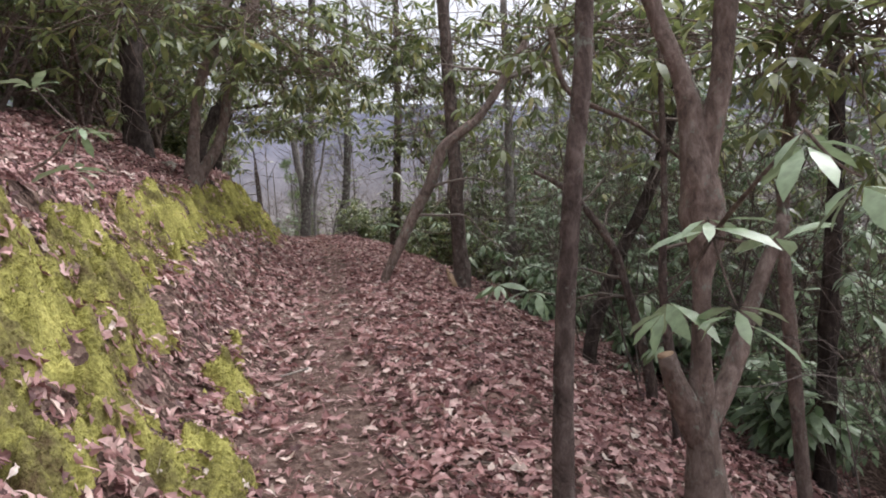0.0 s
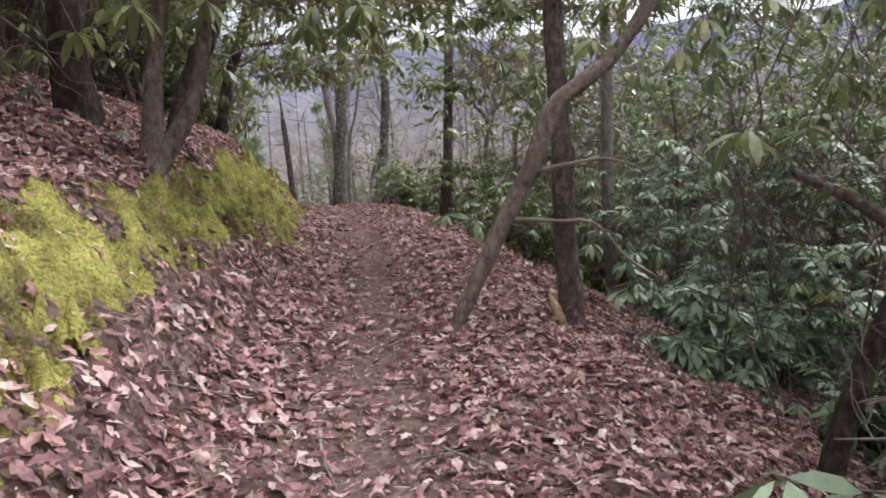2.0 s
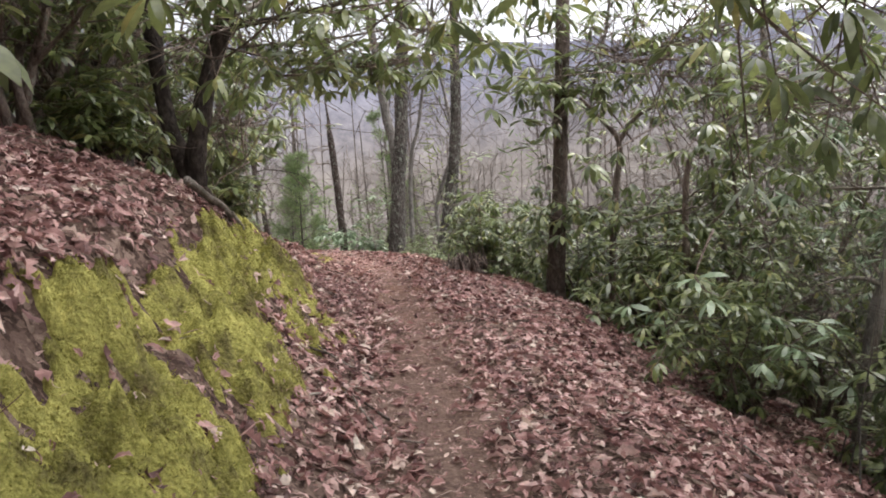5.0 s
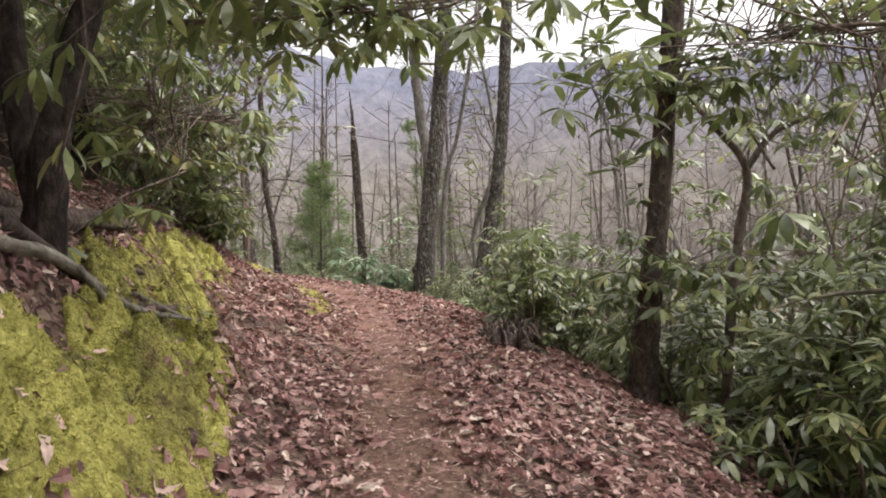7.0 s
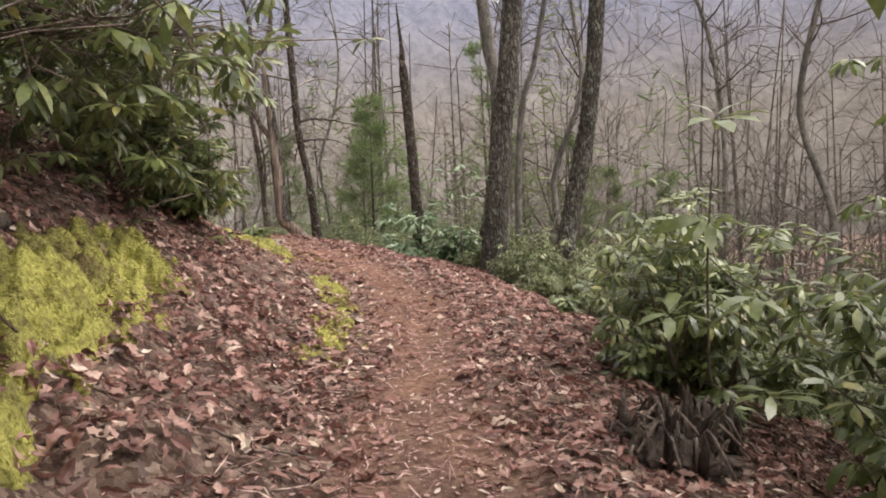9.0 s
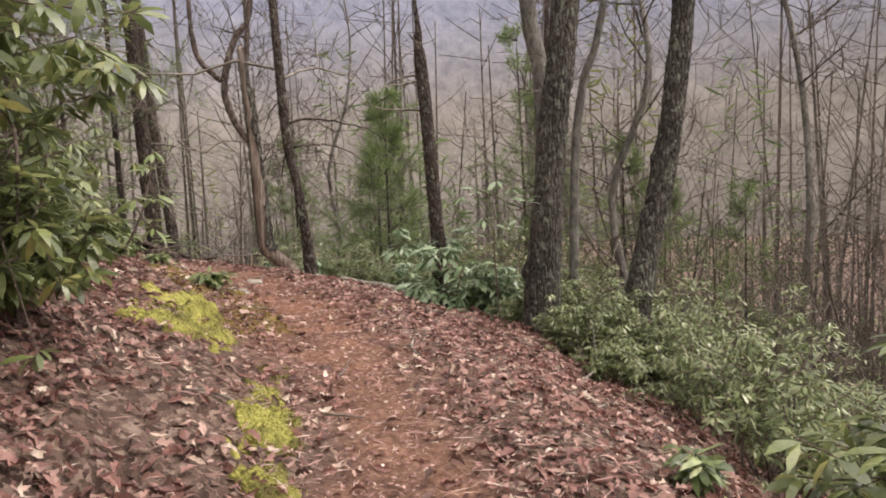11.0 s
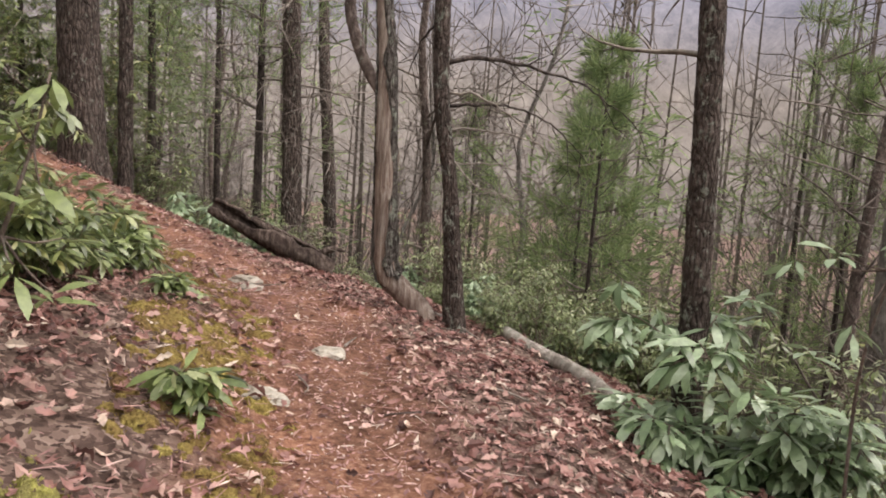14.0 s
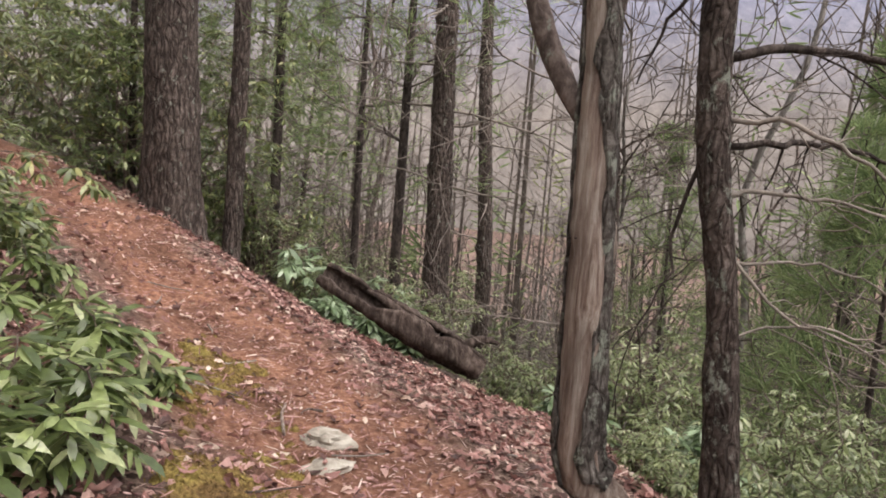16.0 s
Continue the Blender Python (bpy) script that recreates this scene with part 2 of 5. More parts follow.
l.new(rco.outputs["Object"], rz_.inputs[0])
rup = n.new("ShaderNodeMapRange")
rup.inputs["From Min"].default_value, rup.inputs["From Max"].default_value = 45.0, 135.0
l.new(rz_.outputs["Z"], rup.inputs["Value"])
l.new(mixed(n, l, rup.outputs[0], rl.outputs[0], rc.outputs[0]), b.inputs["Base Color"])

# ---- the lie of the land: a trail along a hillside that climbs to one hand and falls away to the other ----
TRAIL = [(0.35, -14, -2.3), (0.2, -8, -1.6), (0.08, -3, -0.62), (0.0, 0.0, 0.05), (-0.15, 1.35, 0.37), (-0.36, 2.6, 0.68), (-0.6, 3.94, 0.96), (-0.8, 5.34, 1.25),
         (-1.05, 7.5, 1.60), (-1.36, 9.3, 1.86), (-1.72, 11.0, 2.12), (-2.1, 12.4, 2.32), (-2.55, 13.7, 2.46), (-3.2, 15.8, 2.53), (-3.95, 17.5, 2.60),
         (-5.0, 19.0, 2.68), (-6.05, 20.25, 2.73), (-7.25, 21.4, 2.79), (-8.5, 22.0, 2.82), (-9.8, 22.3, 2.92), (-11.1, 22.3, 3.2), (-12.2, 22.2, 3.55), (-13.4, 21.9, 3.85), (-16, 21.0, 4.3), (-22, 17.5, 5.0), (-32, 10, 5.5)]


def spline(points, step):
    p = np.array(points, float)
    p = np.vstack([2 * p[0] - p[1], p, 2 * p[-1] - p[-2]])
    out = []
    for i in range(1, len(p) - 2):
        k = max(2, int(np.linalg.norm(p[i + 1] - p[i]) / step))
        for t in np.arange(k) / k:
            out.append(0.5 * (2 * p[i] + (p[i + 1] - p[i - 1]) * t + (2 * p[i - 1] - 5 * p[i] + 4 * p[i + 1] - p[i + 2]) * t * t
                              + (3 * p[i] - p[i - 1] - 3 * p[i + 1] + p[i + 2]) * t ** 3))
    out.append(p[-2])
    return np.array(out)


LINE = spline(TRAIL, 0.1)
STEP = np.gradient(LINE[:, :2], axis=0)
STEP /= np.linalg.norm(STEP, axis=1)[:, None]
ALONG = np.concatenate([[0], np.cumsum(np.linalg.norm(np.diff(LINE[:, :2], axis=0), axis=1))])
ALONG -= ALONG[np.argmin(np.abs(LINE[:, 0]) + np.abs(LINE[:, 1]))]
ACROSS = np.array([-400, -60, -30, -12, -6, -4, -2.5, -1.35, -1.05, -0.85, -0.65, -0.35, 0, 0.5, 0.9, 1.4, 2, 3, 5, 9, 15, 30, 60, 120, 900])
RISE = np.array([[16, 16, 11, 5.2, 2.9, 2.2, 1.6, 1.07, 0.64, 0.46, 0.2, 0.02, 0, -0.02, -0.1, -0.3, -0.6, -1.1, -1.9, -3.8, -7, -16, -30, -36, -36],
                 [16, 16, 11, 4.8, 2.8, 2.0, 1.3, 0.46, 0.29, 0.2, 0.09, 0.02, 0, 0, -0.06, -0.25, -0.6, -1.15, -2.1, -4.2, -7.6, -17, -30, -36, -36],
                 [16, 16, 11, 4.2, 2.2, 1.4, 0.78, 0.34, 0.27, 0.21, 0.12, 0.03, 0, -0.02, -0.12, -0.27, -0.46, -1.0, -2.3, -5.2, -9, -18, -31, -36, -36]])


def waves(x, y, size, seed):
    """A smooth uneven field from -1 to 1, made of crossed waves."""
    r = np.random.RandomState(seed)
    out = np.zeros_like(np.asarray(x, float))
    for k in range(7):
        a, f, ph = r.uniform(0, 6.283), r.uniform(0.6, 1.7) * 6.283 / size, r.uniform(0, 6.283)
        out = out + np.sin((x * math.cos(a) + y * math.sin(a)) * f + ph + 1.3 * np.sin((y * math.cos(a) - x * math.sin(a)) * f * 0.6 + ph))
    return out / 4.0


def station(x, y):
    """Metres along the trail and across it (positive to the falling side), and the trail's height there."""
    x, y = np.atleast_1d(np.asarray(x, float)), np.atleast_1d(np.asarray(y, float))
    s, u, z = np.empty_like(x), np.empty_like(x), np.empty_like(x)
    for i in range(0, len(x), 4000):
        dx, dy = x[i:i + 4000, None] - LINE[None, :, 0], y[i:i + 4000, None] - LINE[None, :, 1]
        k = np.argmin(dx * dx + dy * dy, axis=1)
        j = np.arange(len(k))
        t = STEP[k]
        along = dx[j, k] * t[:, 0] + dy[j, k] * t[:, 1]
        side = dx[j, k] * t[:, 1] - dy[j, k] * t[:, 0]
        s[i:i + 4000] = ALONG[k] + along.clip(-0.1, 0.1)
        u[i:i + 4000] = np.sign(side) * np.hypot(dx[j, k], dy[j, k]) * (np.hypot(dx[j, k], dy[j, k]) > 0)
        z[i:i + 4000] = np.interp(s[i:i + 4000], ALONG, LINE[:, 2])
    return s, u, z


def ground_z(x, y):
    s, u, z = station(x, y)
    h = [np.interp(u, ACROSS, r) for r in RISE]
    w = np.clip((s - 11.0) / 2.5, 0, 1)
    v = np.clip((s - 18.0) / 2.5, 0, 1)
    hh = (h[0] * (1 - w) + h[1] * w) * (1 - v) + h[2] * v
    hh = hh - np.clip((s - 25) / 3, 0, 1) * np.clip(u - 0.45, 0, 1.3) * 0.38
    x, y = np.atleast_1d(np.asarray(x, float)), np.atleast_1d(np.asarray(y, float))
    off = np.clip((np.abs(u) - 0.35) / 1.2, 0, 1)
    bumps = 0.018 * waves(x, y, 0.45, 3) + off * (0.05 * waves(x, y, 1.1, 4) + 0.09 * np.clip(np.abs(u) / 3, 0, 2) * waves(x, y, 3.7, 5))
    bank = np.exp(-((u + 1.05) / 0.38) ** 2) * np.clip((20 - s) / 3, 0.25, 1)
    bulge = np.abs(waves(x, y, 0.75, 6))
    return z + hh + bumps + bank * (0.13 * bulge - 0.05)


def gz(x, y):
    return float(ground_z(x, y)[0])

# ---- builders ----
def mesh_of(name, verts, faces, mat, smooth=True):
    me = bpy.data.meshes.new(name)
    me.from_pydata(np.asarray(verts, float).tolist(), [], faces if isinstance(faces, list) else faces.tolist())
    if mat:
        me.materials.append(mat)
    if smooth:
        me.polygons.foreach_set("use_smooth", [True] * len(me.polygons))
    me.update()
    return me


def part(name, verts, faces, mat, parent, label="", smooth=True):
    ob = new(name, mesh_of(name, verts, faces, mat, smooth))
    ob.parent = parent
    if label:
        ob["label"] = label
    return ob


def thing(name, place, label, category, group="", kind=""):
    ob = new(name)
    ob.empty_display_size = 0.1
    ob.location = place
    return tagged(ob, label, category, group, kind)


class Pile:
    """Gathers vertices and faces of one mesh."""

    def __init__(self):
        self.v, self.f, self.k = [], [], 0

    def add(self, v, f):
        self.v.append(np.asarray(v, float))
        self.f += (np.asarray(f) + self.k).tolist() if not isinstance(f, list) else [[i + self.k for i in q] for q in f]
        self.k += len(v)

    def verts(self):
        return np.vstack(self.v)


def tube(points, radii, sides=8, step=0.0, rough=0.0, seed=0, flare=0.0, cap=True, knots=0):
    """A limb along points, with its radius at each."""
    p = np.column_stack([np.array(points, float), np.array(radii, float)])
    if step:
        p = spline(p.tolist(), step)
    k = len(p)
    r = np.random.RandomState(seed)
    d = np.gradient(p[:, :3], axis=0)
    d /= np.linalg.norm(d, axis=1)[:, None] + 1e-9
    ref = np.array([1.0, 0.13, 0.07]) if abs(d[0][0]) < 0.8 else np.array([0.1, 1.0, 0.05])
    a = np.cross(d, ref)
    a /= np.linalg.norm(a, axis=1)[:, None]
    b = np.cross(d, a)
    ang = np.arange(sides) / sides * 2 * math.pi
    ring = np.repeat(p[:, 3][:, None], sides, 1)
    if flare:
        fall = np.exp(-np.arange(k) / max(1, k * 0.045))[:, None]
        lobes = 0.6 + 0.55 * np.cos(ang * 4 + r.uniform(0, 6)) + 0.25 * np.cos(ang * 3 + 1)
        ring = ring * (1 + flare * fall * lobes[None, :])
    if rough:
        ph = r.uniform(0, 6.28, (5, sides))
        t = np.arange(k)[:, None]
        n = sum(np.sin(t * f + ph[i][None, :]) for i, f in enumerate((0.35, 0.8, 1.7, 0.15, 2.6))) / 3
        ring = ring * (1 + rough * n)
    for _ in range(knots):
        c, a0 = r.uniform(0.04, 0.9) * k, r.uniform(0, 6.283)
        turn = np.abs((ang - a0 + math.pi) % (2 * math.pi) - math.pi)
        ring = ring * (1 + r.uniform(0.15, 0.45) * np.exp(-((np.arange(k) - c) / 1.3) ** 2)[:, None] * np.exp(-(turn / 0.55) ** 2)[None, :])
    v = p[:, None, :3] + ring[..., None] * (np.cos(ang)[None, :, None] * a[:, None, :] + np.sin(ang)[None, :, None] * b[:, None, :])
    v = v.reshape(-1, 3)
    i = np.arange(k - 1)[:, None] * sides
    j = np.arange(sides)[None, :]
    f = np.stack([i + j, i + (j + 1) % sides, i + sides + (j + 1) % sides, i + sides + j], -1).reshape(-1, 4).tolist()
    if cap:
        f.append(list(range((k - 1) * sides, k * sides)))
        f.append(list(range(sides))[::-1])
    return v, f


def shell(points, radii, wall, gap, face, sides=22, seed=0, step=0.05):
    """A hollow limb, open along one side: gap(t) is the half angle left open at t along it, face the way that it opens."""
    p = spline(np.column_stack([np.array(points, float), np.array(radii, float)]).tolist(), step)
    k = len(p)
    r = np.random.RandomState(seed)
    d = np.gradient(p[:, :3], axis=0)
    d /= np.linalg.norm(d, axis=1)[:, None]
    a = np.array(face, float)[None, :] - d * (d @ np.array(face, float))[:, None]
    a /= np.linalg.norm(a, axis=1)[:, None]
    b = np.cross(d, a)
    jag = np.convolve(r.normal(0, 1, k + 4), (0.25, 0.5, 0.25), "same")[2:k + 2]
    jag2 = np.convolve(r.normal(0, 1, k + 4), (0.25, 0.5, 0.25), "same")[2:k + 2]
    V = []
    for i in range(k):
        t = i / (k - 1)
        g = gap(t)
        lo, hi = g + 0.24 * jag[i], 2 * math.pi - g + 0.24 * jag2[i]
        th = np.linspace(max(0.02, lo), min(6.26, hi), sides)
        rr = p[i, 3] * (1 + 0.07 * np.sin(th * 5 + i * 0.13 + seed) + 0.04 * r.normal(0, 1, sides))
        for q, way in ((rr, th), ((rr - wall)[::-1], th[::-1])):
            V.append(p[i, :3] + q[:, None] * (np.cos(way)[:, None] * a[i] + np.sin(way)[:, None] * b[i]))
    v = np.vstack(V)
    n = 2 * sides
    i, j = np.arange(k - 1)[:, None] * n, np.arange(n)[None, :]
    f = np.stack([i + j, i + (j + 1) % n, i + n + (j + 1) % n, i + n + j], -1).reshape(-1, 4).tolist()
    for e in (0, (k - 1) * n):
        f += [[e + q, e + q + 1, e + n - 2 - q, e + n - 1 - q] for q in range(sides - 1)]
    return v, f


def leaves(pos, way, up, length, width, curl=0.25, fold=0.0):
    """Many leaves at once: base, direction, upper side, length, width and how far the tip bends down."""
    pos, way, up = np.asarray(pos, float), np.asarray(way, float), np.asarray(up, float)
    way = way / (np.linalg.norm(way, axis=1)[:, None] + 1e-9)
    side = np.cross(way, up)
    side /= np.linalg.norm(side, axis=1)[:, None] + 1e-9
    nor = np.cross(side, way)
    L, W, C = np.asarray(length)[:, None], np.asarray(width)[:, None], np.broadcast_to(np.asarray(curl, float), (len(pos),))[:, None]
    Fd = np.broadcast_to(np.asarray(fold, float), (len(pos),))[:, None] * W
    v = np.stack([pos,
                  pos + way * L * 0.38 - side * W * 0.42 - nor * (L * C * 0.14 - Fd), pos + way * L * 0.38 + side * W * 0.42 - nor * (L * C * 0.14 - Fd),
                  pos + way * L * 0.74 - side * W * 0.40 - nor * (L * C * 0.52 - Fd), pos + way * L * 0.74 + side * W * 0.40 - nor * (L * C * 0.52 - Fd),
                  pos + way * L - nor * L * C], 1).reshape(-1, 3)
    o = np.arange(len(pos))[:, None] * 6
    f = np.concatenate([o + [0, 2, 1], o + [1, 2, 4], o + [1, 4, 3], o + [3, 4, 5]], 0)
    return v, f


def limbs(rng, start, way, length, radius, depth, droop=0.0, spread=0.8, kids=4, out=None, tips=None):
    """A bare branch that wanders and forks; adds (points, radii) to out."""
    out = [] if out is None else out
    k = 5
    p, d = np.array(start, float), np.array(way, float) / np.linalg.norm(way)
    pts, rad, dirs = [p.copy()], [radius], [d.copy()]
    for i in range(1, k + 1):
        d = d + rng.normal(0, 0.16, 3) + np.array([0, 0, -droop])
        d /= np.linalg.norm(d)
        p = p + d * length / k
        pts.append(p.copy())
        rad.append(max(0.0025, radius * (1 - 0.8 * i / k)))
        dirs.append(d.copy())
    out.append((pts, rad))
    if depth > 0:
        for _ in range(kids):
            i = rng.randint(1, k + 1)
            side = rng.normal(0, 1, 3)
            side -= dirs[i] * (side @ dirs[i])
            side /= np.linalg.norm(side)
            limbs(rng, pts[i], dirs[i] * 0.7 + side * spread, length * rng.uniform(0.35, 0.6), rad[i] * 0.62, depth - 1, droop, spread, kids, out, tips)
    elif tips is not None:
        tips.append((pts[-1], dirs[-1]))
    return out

# ---- ground, valley and far ridge ----
def lines(lo, hi, step, far, growth=1.28):
    a = list(np.arange(lo, hi, step))
    left, right, d = [], [], step
    x = a[0]
    while x > -far:
        d *= growth
        x -= d
        left.append(x)
    x, d = a[-1], step
    while x < far:
        d *= growth
        x += d
        right.append(x)
    return np.array(left[::-1] + a + right)


gx, gy = lines(-13.5, 3.5, 0.085, 900), lines(-2.0, 26.0, 0.085, 900)
GX, GY = np.meshgrid(gx, gy)
GZ = ground_z(GX.ravel(), GY.ravel())
nx, ny = len(gx), len(gy)
gi = (np.arange(ny - 1)[:, None] * nx + np.arange(nx - 1)[None, :]).ravel()
ground = new("ground", mesh_of("ground", np.column_stack([GX.ravel(), GY.ravel(), GZ]), np.stack([gi, gi + 1, gi + nx + 1, gi + nx], 1), FLOOR))
tagged(ground, "forest floor of brown leaf litter with a worn bare-earth footpath", "ground", kind="structure")
gs, gu, _ = station(GX.ravel(), GY.ravel())
edge = 0.30 + 0.10 * waves(gs, gu * 0.5, 1.6, 8)
tread = np.clip((edge - np.abs(gu + 0.02)) / 0.22 + 0.5, 0, 1) * np.clip(0.55 + (gs - 6) / 14, 0.45, 1)
wide = np.clip((gs - 17.5) / 3, 0, 1)
tread = np.maximum(tread, wide * np.clip((0.62 + 0.15 * waves(gs, gu, 1.2, 9) - np.abs(gu + 0.1)) / 0.3 + 0.3, 0, 1))
attr = ground.data.attributes.new("tread", "FLOAT", "POINT")
attr.data.foreach_set("value", tread.astype(np.float32))


def ridge(name, radius, low, high, a0, a1, seed, label):
    """A wooded mountainside far off, with an uneven crest."""
    cols, rowsn = 160, 14
    r = np.random.RandomState(seed)
    a = np.linspace(a0, a1, cols)
    top = (high + 62 * np.clip(a, 0, 1)) * (1 + 0.10 * np.sin(a * 3.1 + seed) + 0.06 * np.sin(a * 7.3 + 2) + 0.025 * np.sin(a * 19 + 1) + 0.012 * np.sin(a * 53) + 0.01 * r.normal(0, 1, cols))
    v = []
    for j in range(rowsn):
        t = j / (rowsn - 1)
        rad = radius * (0.72 + 0.28 * t)
        h = low + (top - low) * t ** 0.8
        v.append(np.column_stack([-np.sin(a) * rad, np.cos(a) * rad, h + (r.normal(0, 1.2, cols) if 0 < j else 0)]))
    i = (np.arange(rowsn - 1)[:, None] * cols + np.arange(cols - 1)[None, :]).ravel()
    return tagged(new(name, mesh_of(name, np.vstack(v), np.stack([i, i + 1, i + cols + 1, i + cols], 1), RIDGE_HAZE)), label, "backdrop", kind="structure")


ridge("backdrop_ridge", 620, -40, 156, radians(-75), radians(120), 5, "far mountainside of bare winter woods, coloured with grey-violet haze")

# ---- trees along the trail ----
def extend(axis, height, r_end=0.35):
    """Carries a trunk on upwards along its last lean to the given height."""
    a = [np.array(q, float) for q in axis]
    d = a[-1][:3] - a[-2][:3]
    d /= np.linalg.norm(d)
    d = d * 0.6 + np.array([0, 0, 0.4])
    left = height - (a[-1][2] - a[0][2])
    for k in (1, 2, 3):
        if left > 0.2:
            a.append(np.array([*(a[-1][:3] + d / d[2] * left / 3), a[-1][3] * (1 - (1 - r_end) * k / 4)]))
    return a


def tree(name, axis, mat, label, height=9.0, boughs=7, first=0.45, seed=1, forks=(), rough=0.07, flare=0.28, sides=14, twigs=TWIG, bough_len=1.8, droop=0.02, sunk=0.12, category="tree", dead=False, fork_mat=None, knots=10, slim=0.9):
    axis = [np.array(q, float) for q in axis]
    root = axis[0].copy()
    g = gz(root[0], root[1])
    if root[2] > g + 0.03:
        root = np.array([*(axis[0][:3] + (axis[0][:3] - axis[1][:3]) * (axis[0][2] - g) / max(0.2, axis[1][2] - axis[0][2]) * 0.6), axis[0][3]])
        root[2] = gz(root[0], root[1])
        axis = [root] + axis
    axis[0][2] = min(axis[0][2], g) - sunk
    if height:
        axis = extend(axis, height)
    base = axis[0][:3].copy()
    base[2] += sunk
    ob = thing(name, base, label, category)
    a = np.array(axis)
    v, f = tube(a[:, :3] - base, a[:, 3] * slim, max(sides, 20), 0.06, rough, seed, flare, True, knots)
    part("trunk", v, f, mat, ob)
    for fk in forks:
        q = np.array(fk, float)
        v, f = tube(q[:, :3] - base, q[:, 3] * slim, 12, 0.06, rough, seed + 3, 0.0, True, knots // 2)
        part("limb", v, f, fork_mat or mat, ob)
    rng = np.random.RandomState(seed)
    if boughs:
        h0, h1 = a[0][2], a[-1][2]
        for _ in range(boughs):
            t = rng.uniform(first, 0.97)
            z = h0 + (h1 - h0) * t
            p = [np.interp(z, a[:, 2], a[:, c]) for c in range(2)]
            r0 = np.interp(z, a[:, 2], a[:, 3])
            yaw = rng.uniform(0, 6.283)
            pile = Pile()
            for pts, rad in limbs(rng, [p[0], p[1], z], [math.cos(yaw), math.sin(yaw), rng.uniform(0.0, 0.7) if not dead else rng.uniform(-0.15, 0.3)],
                                  bough_len * rng.uniform(0.6, 1.3) * (1.15 - 0.6 * t), min(r0 * 0.5, 0.019 if dead else 0.035), 2 if not dead else 1, droop, 0.8, 3):
                pile.add(*tube(np.array(pts) - base, rad, 4, cap=False))
            part("branch", pile.verts(), pile.f, twigs, ob)
    return ob


tree("sapling", [(0.24, 1.74, 0.92, 0.036), (0.28, 1.73, 1.34, 0.033), (0.33, 1.72, 1.69, 0.032), (0.39, 1.71, 2.09, 0.031)], BARK_BROWN,
     "slim reddish-brown sapling trunk beside the path", 6, 3, 0.75, 11, flare=0.3, category="tree", slim=0.7)
crooked_tree = tree("crooked_tree", [(0.95, 2.87, 0.45, 0.10), (0.95, 2.87, 0.7, 0.07), (0.97, 2.86, 1.04, 0.044), (1.0, 2.84, 1.38, 0.042), (1.03, 2.84, 1.62, 0.088), (1.03, 2.84, 1.8, 0.075), (1.01, 2.85, 2.14, 0.045), (0.92, 2.88, 2.5, 0.038)], BARK_LAUREL,
     "crooked old laurel tree with a swollen forked trunk", 4.2, 5, 0.75, 12, forks=[[(1.03, 2.84, 1.7, 0.055), (1.06, 2.83, 1.85, 0.05), (1.13, 2.8, 2.12, 0.046), (1.18, 2.79, 2.44, 0.043), (1.3, 2.7, 3.4, 0.035)], [(0.95, 2.87, 0.78, 0.05), (1.1, 2.92, 0.98, 0.042), (1.2, 2.95, 1.2, 0.036), (1.42, 3.0, 1.6, 0.032)], [(0.95, 2.87, 0.72, 0.055), (0.88, 2.85, 0.92, 0.046), (0.83, 2.83, 1.1, 0.04)]], rough=0.1)
fresh_cut = new("cut_end", mesh_of("cut_end", *tube([(0.83, 2.83, 1.095), (0.828, 2.829, 1.105)], [0.034, 0.031], 14), WOOD_CUT))
fresh_cut.parent, fresh_cut["label"] = crooked_tree, "pale sawn end of a cut limb"
fresh_cut.matrix_parent_inverse = Matrix.Translation(-crooked_tree.location)
tree("laurel_tree", [(-2.35, 7.02, 2.56, 0.09), (-2.28, 7.05, 3.1, 0.058), (-2.2, 7.08, 3.59, 0.053), (-1.99, 7.16, 4.11, 0.05)], BARK_LAUREL,
     "twin-stemmed laurel tree rooted in the mossy bank", 5.5, 6, 0.6, 13, forks=[[(-2.33, 7.03, 2.5, 0.07), (-2.29, 7.05, 2.62, 0.075), (-2.07, 7.13, 3.0, 0.057), (-1.95, 7.18, 3.51, 0.052), (-1.74, 7.26, 4.12, 0.05), (-1.4, 7.5, 5.4, 0.05)]], rough=0.1)
tree("bank_tree", [(-2.97, 7.48, 2.81, 0.192), (-3.02, 7.46, 3.34, 0.132), (-3.01, 7.46, 3.82, 0.125), (-3.02, 7.46, 4.31, 0.12)], BARK_DARK,
     "straight dark-barked tree on top of the bank", 10, 6, 0.5, 14)
tree("upright_tree", [(0.2, 7.51, 1.31, 0.095), (0.2, 7.51, 1.97, 0.081), (0.22, 7.51, 2.5, 0.073), (0.23, 7.5, 3.29, 0.073)], BARK_BROWN,
     "upright grey-brown tree on the lower edge of the path", 8, 5, 0.6, 15)
tree("leaning_tree", [(-0.54, 6.78, 1.5, 0.05), (-0.23, 6.77, 2.07, 0.062), (-0.04, 6.77, 2.37, 0.066), (0.1, 6.76, 2.68, 0.065), (0.33, 6.76, 2.85, 0.054), (0.52, 6.75, 3.01, 0.046), (0.95, 6.7, 3.6, 0.04)], BARK_LAUREL,
     "leaning crooked laurel trunk with a bare side branch", 0, 4, 0.85, 16, rough=0.12, flare=0.2, fork_mat=TWIG, slim=0.8,
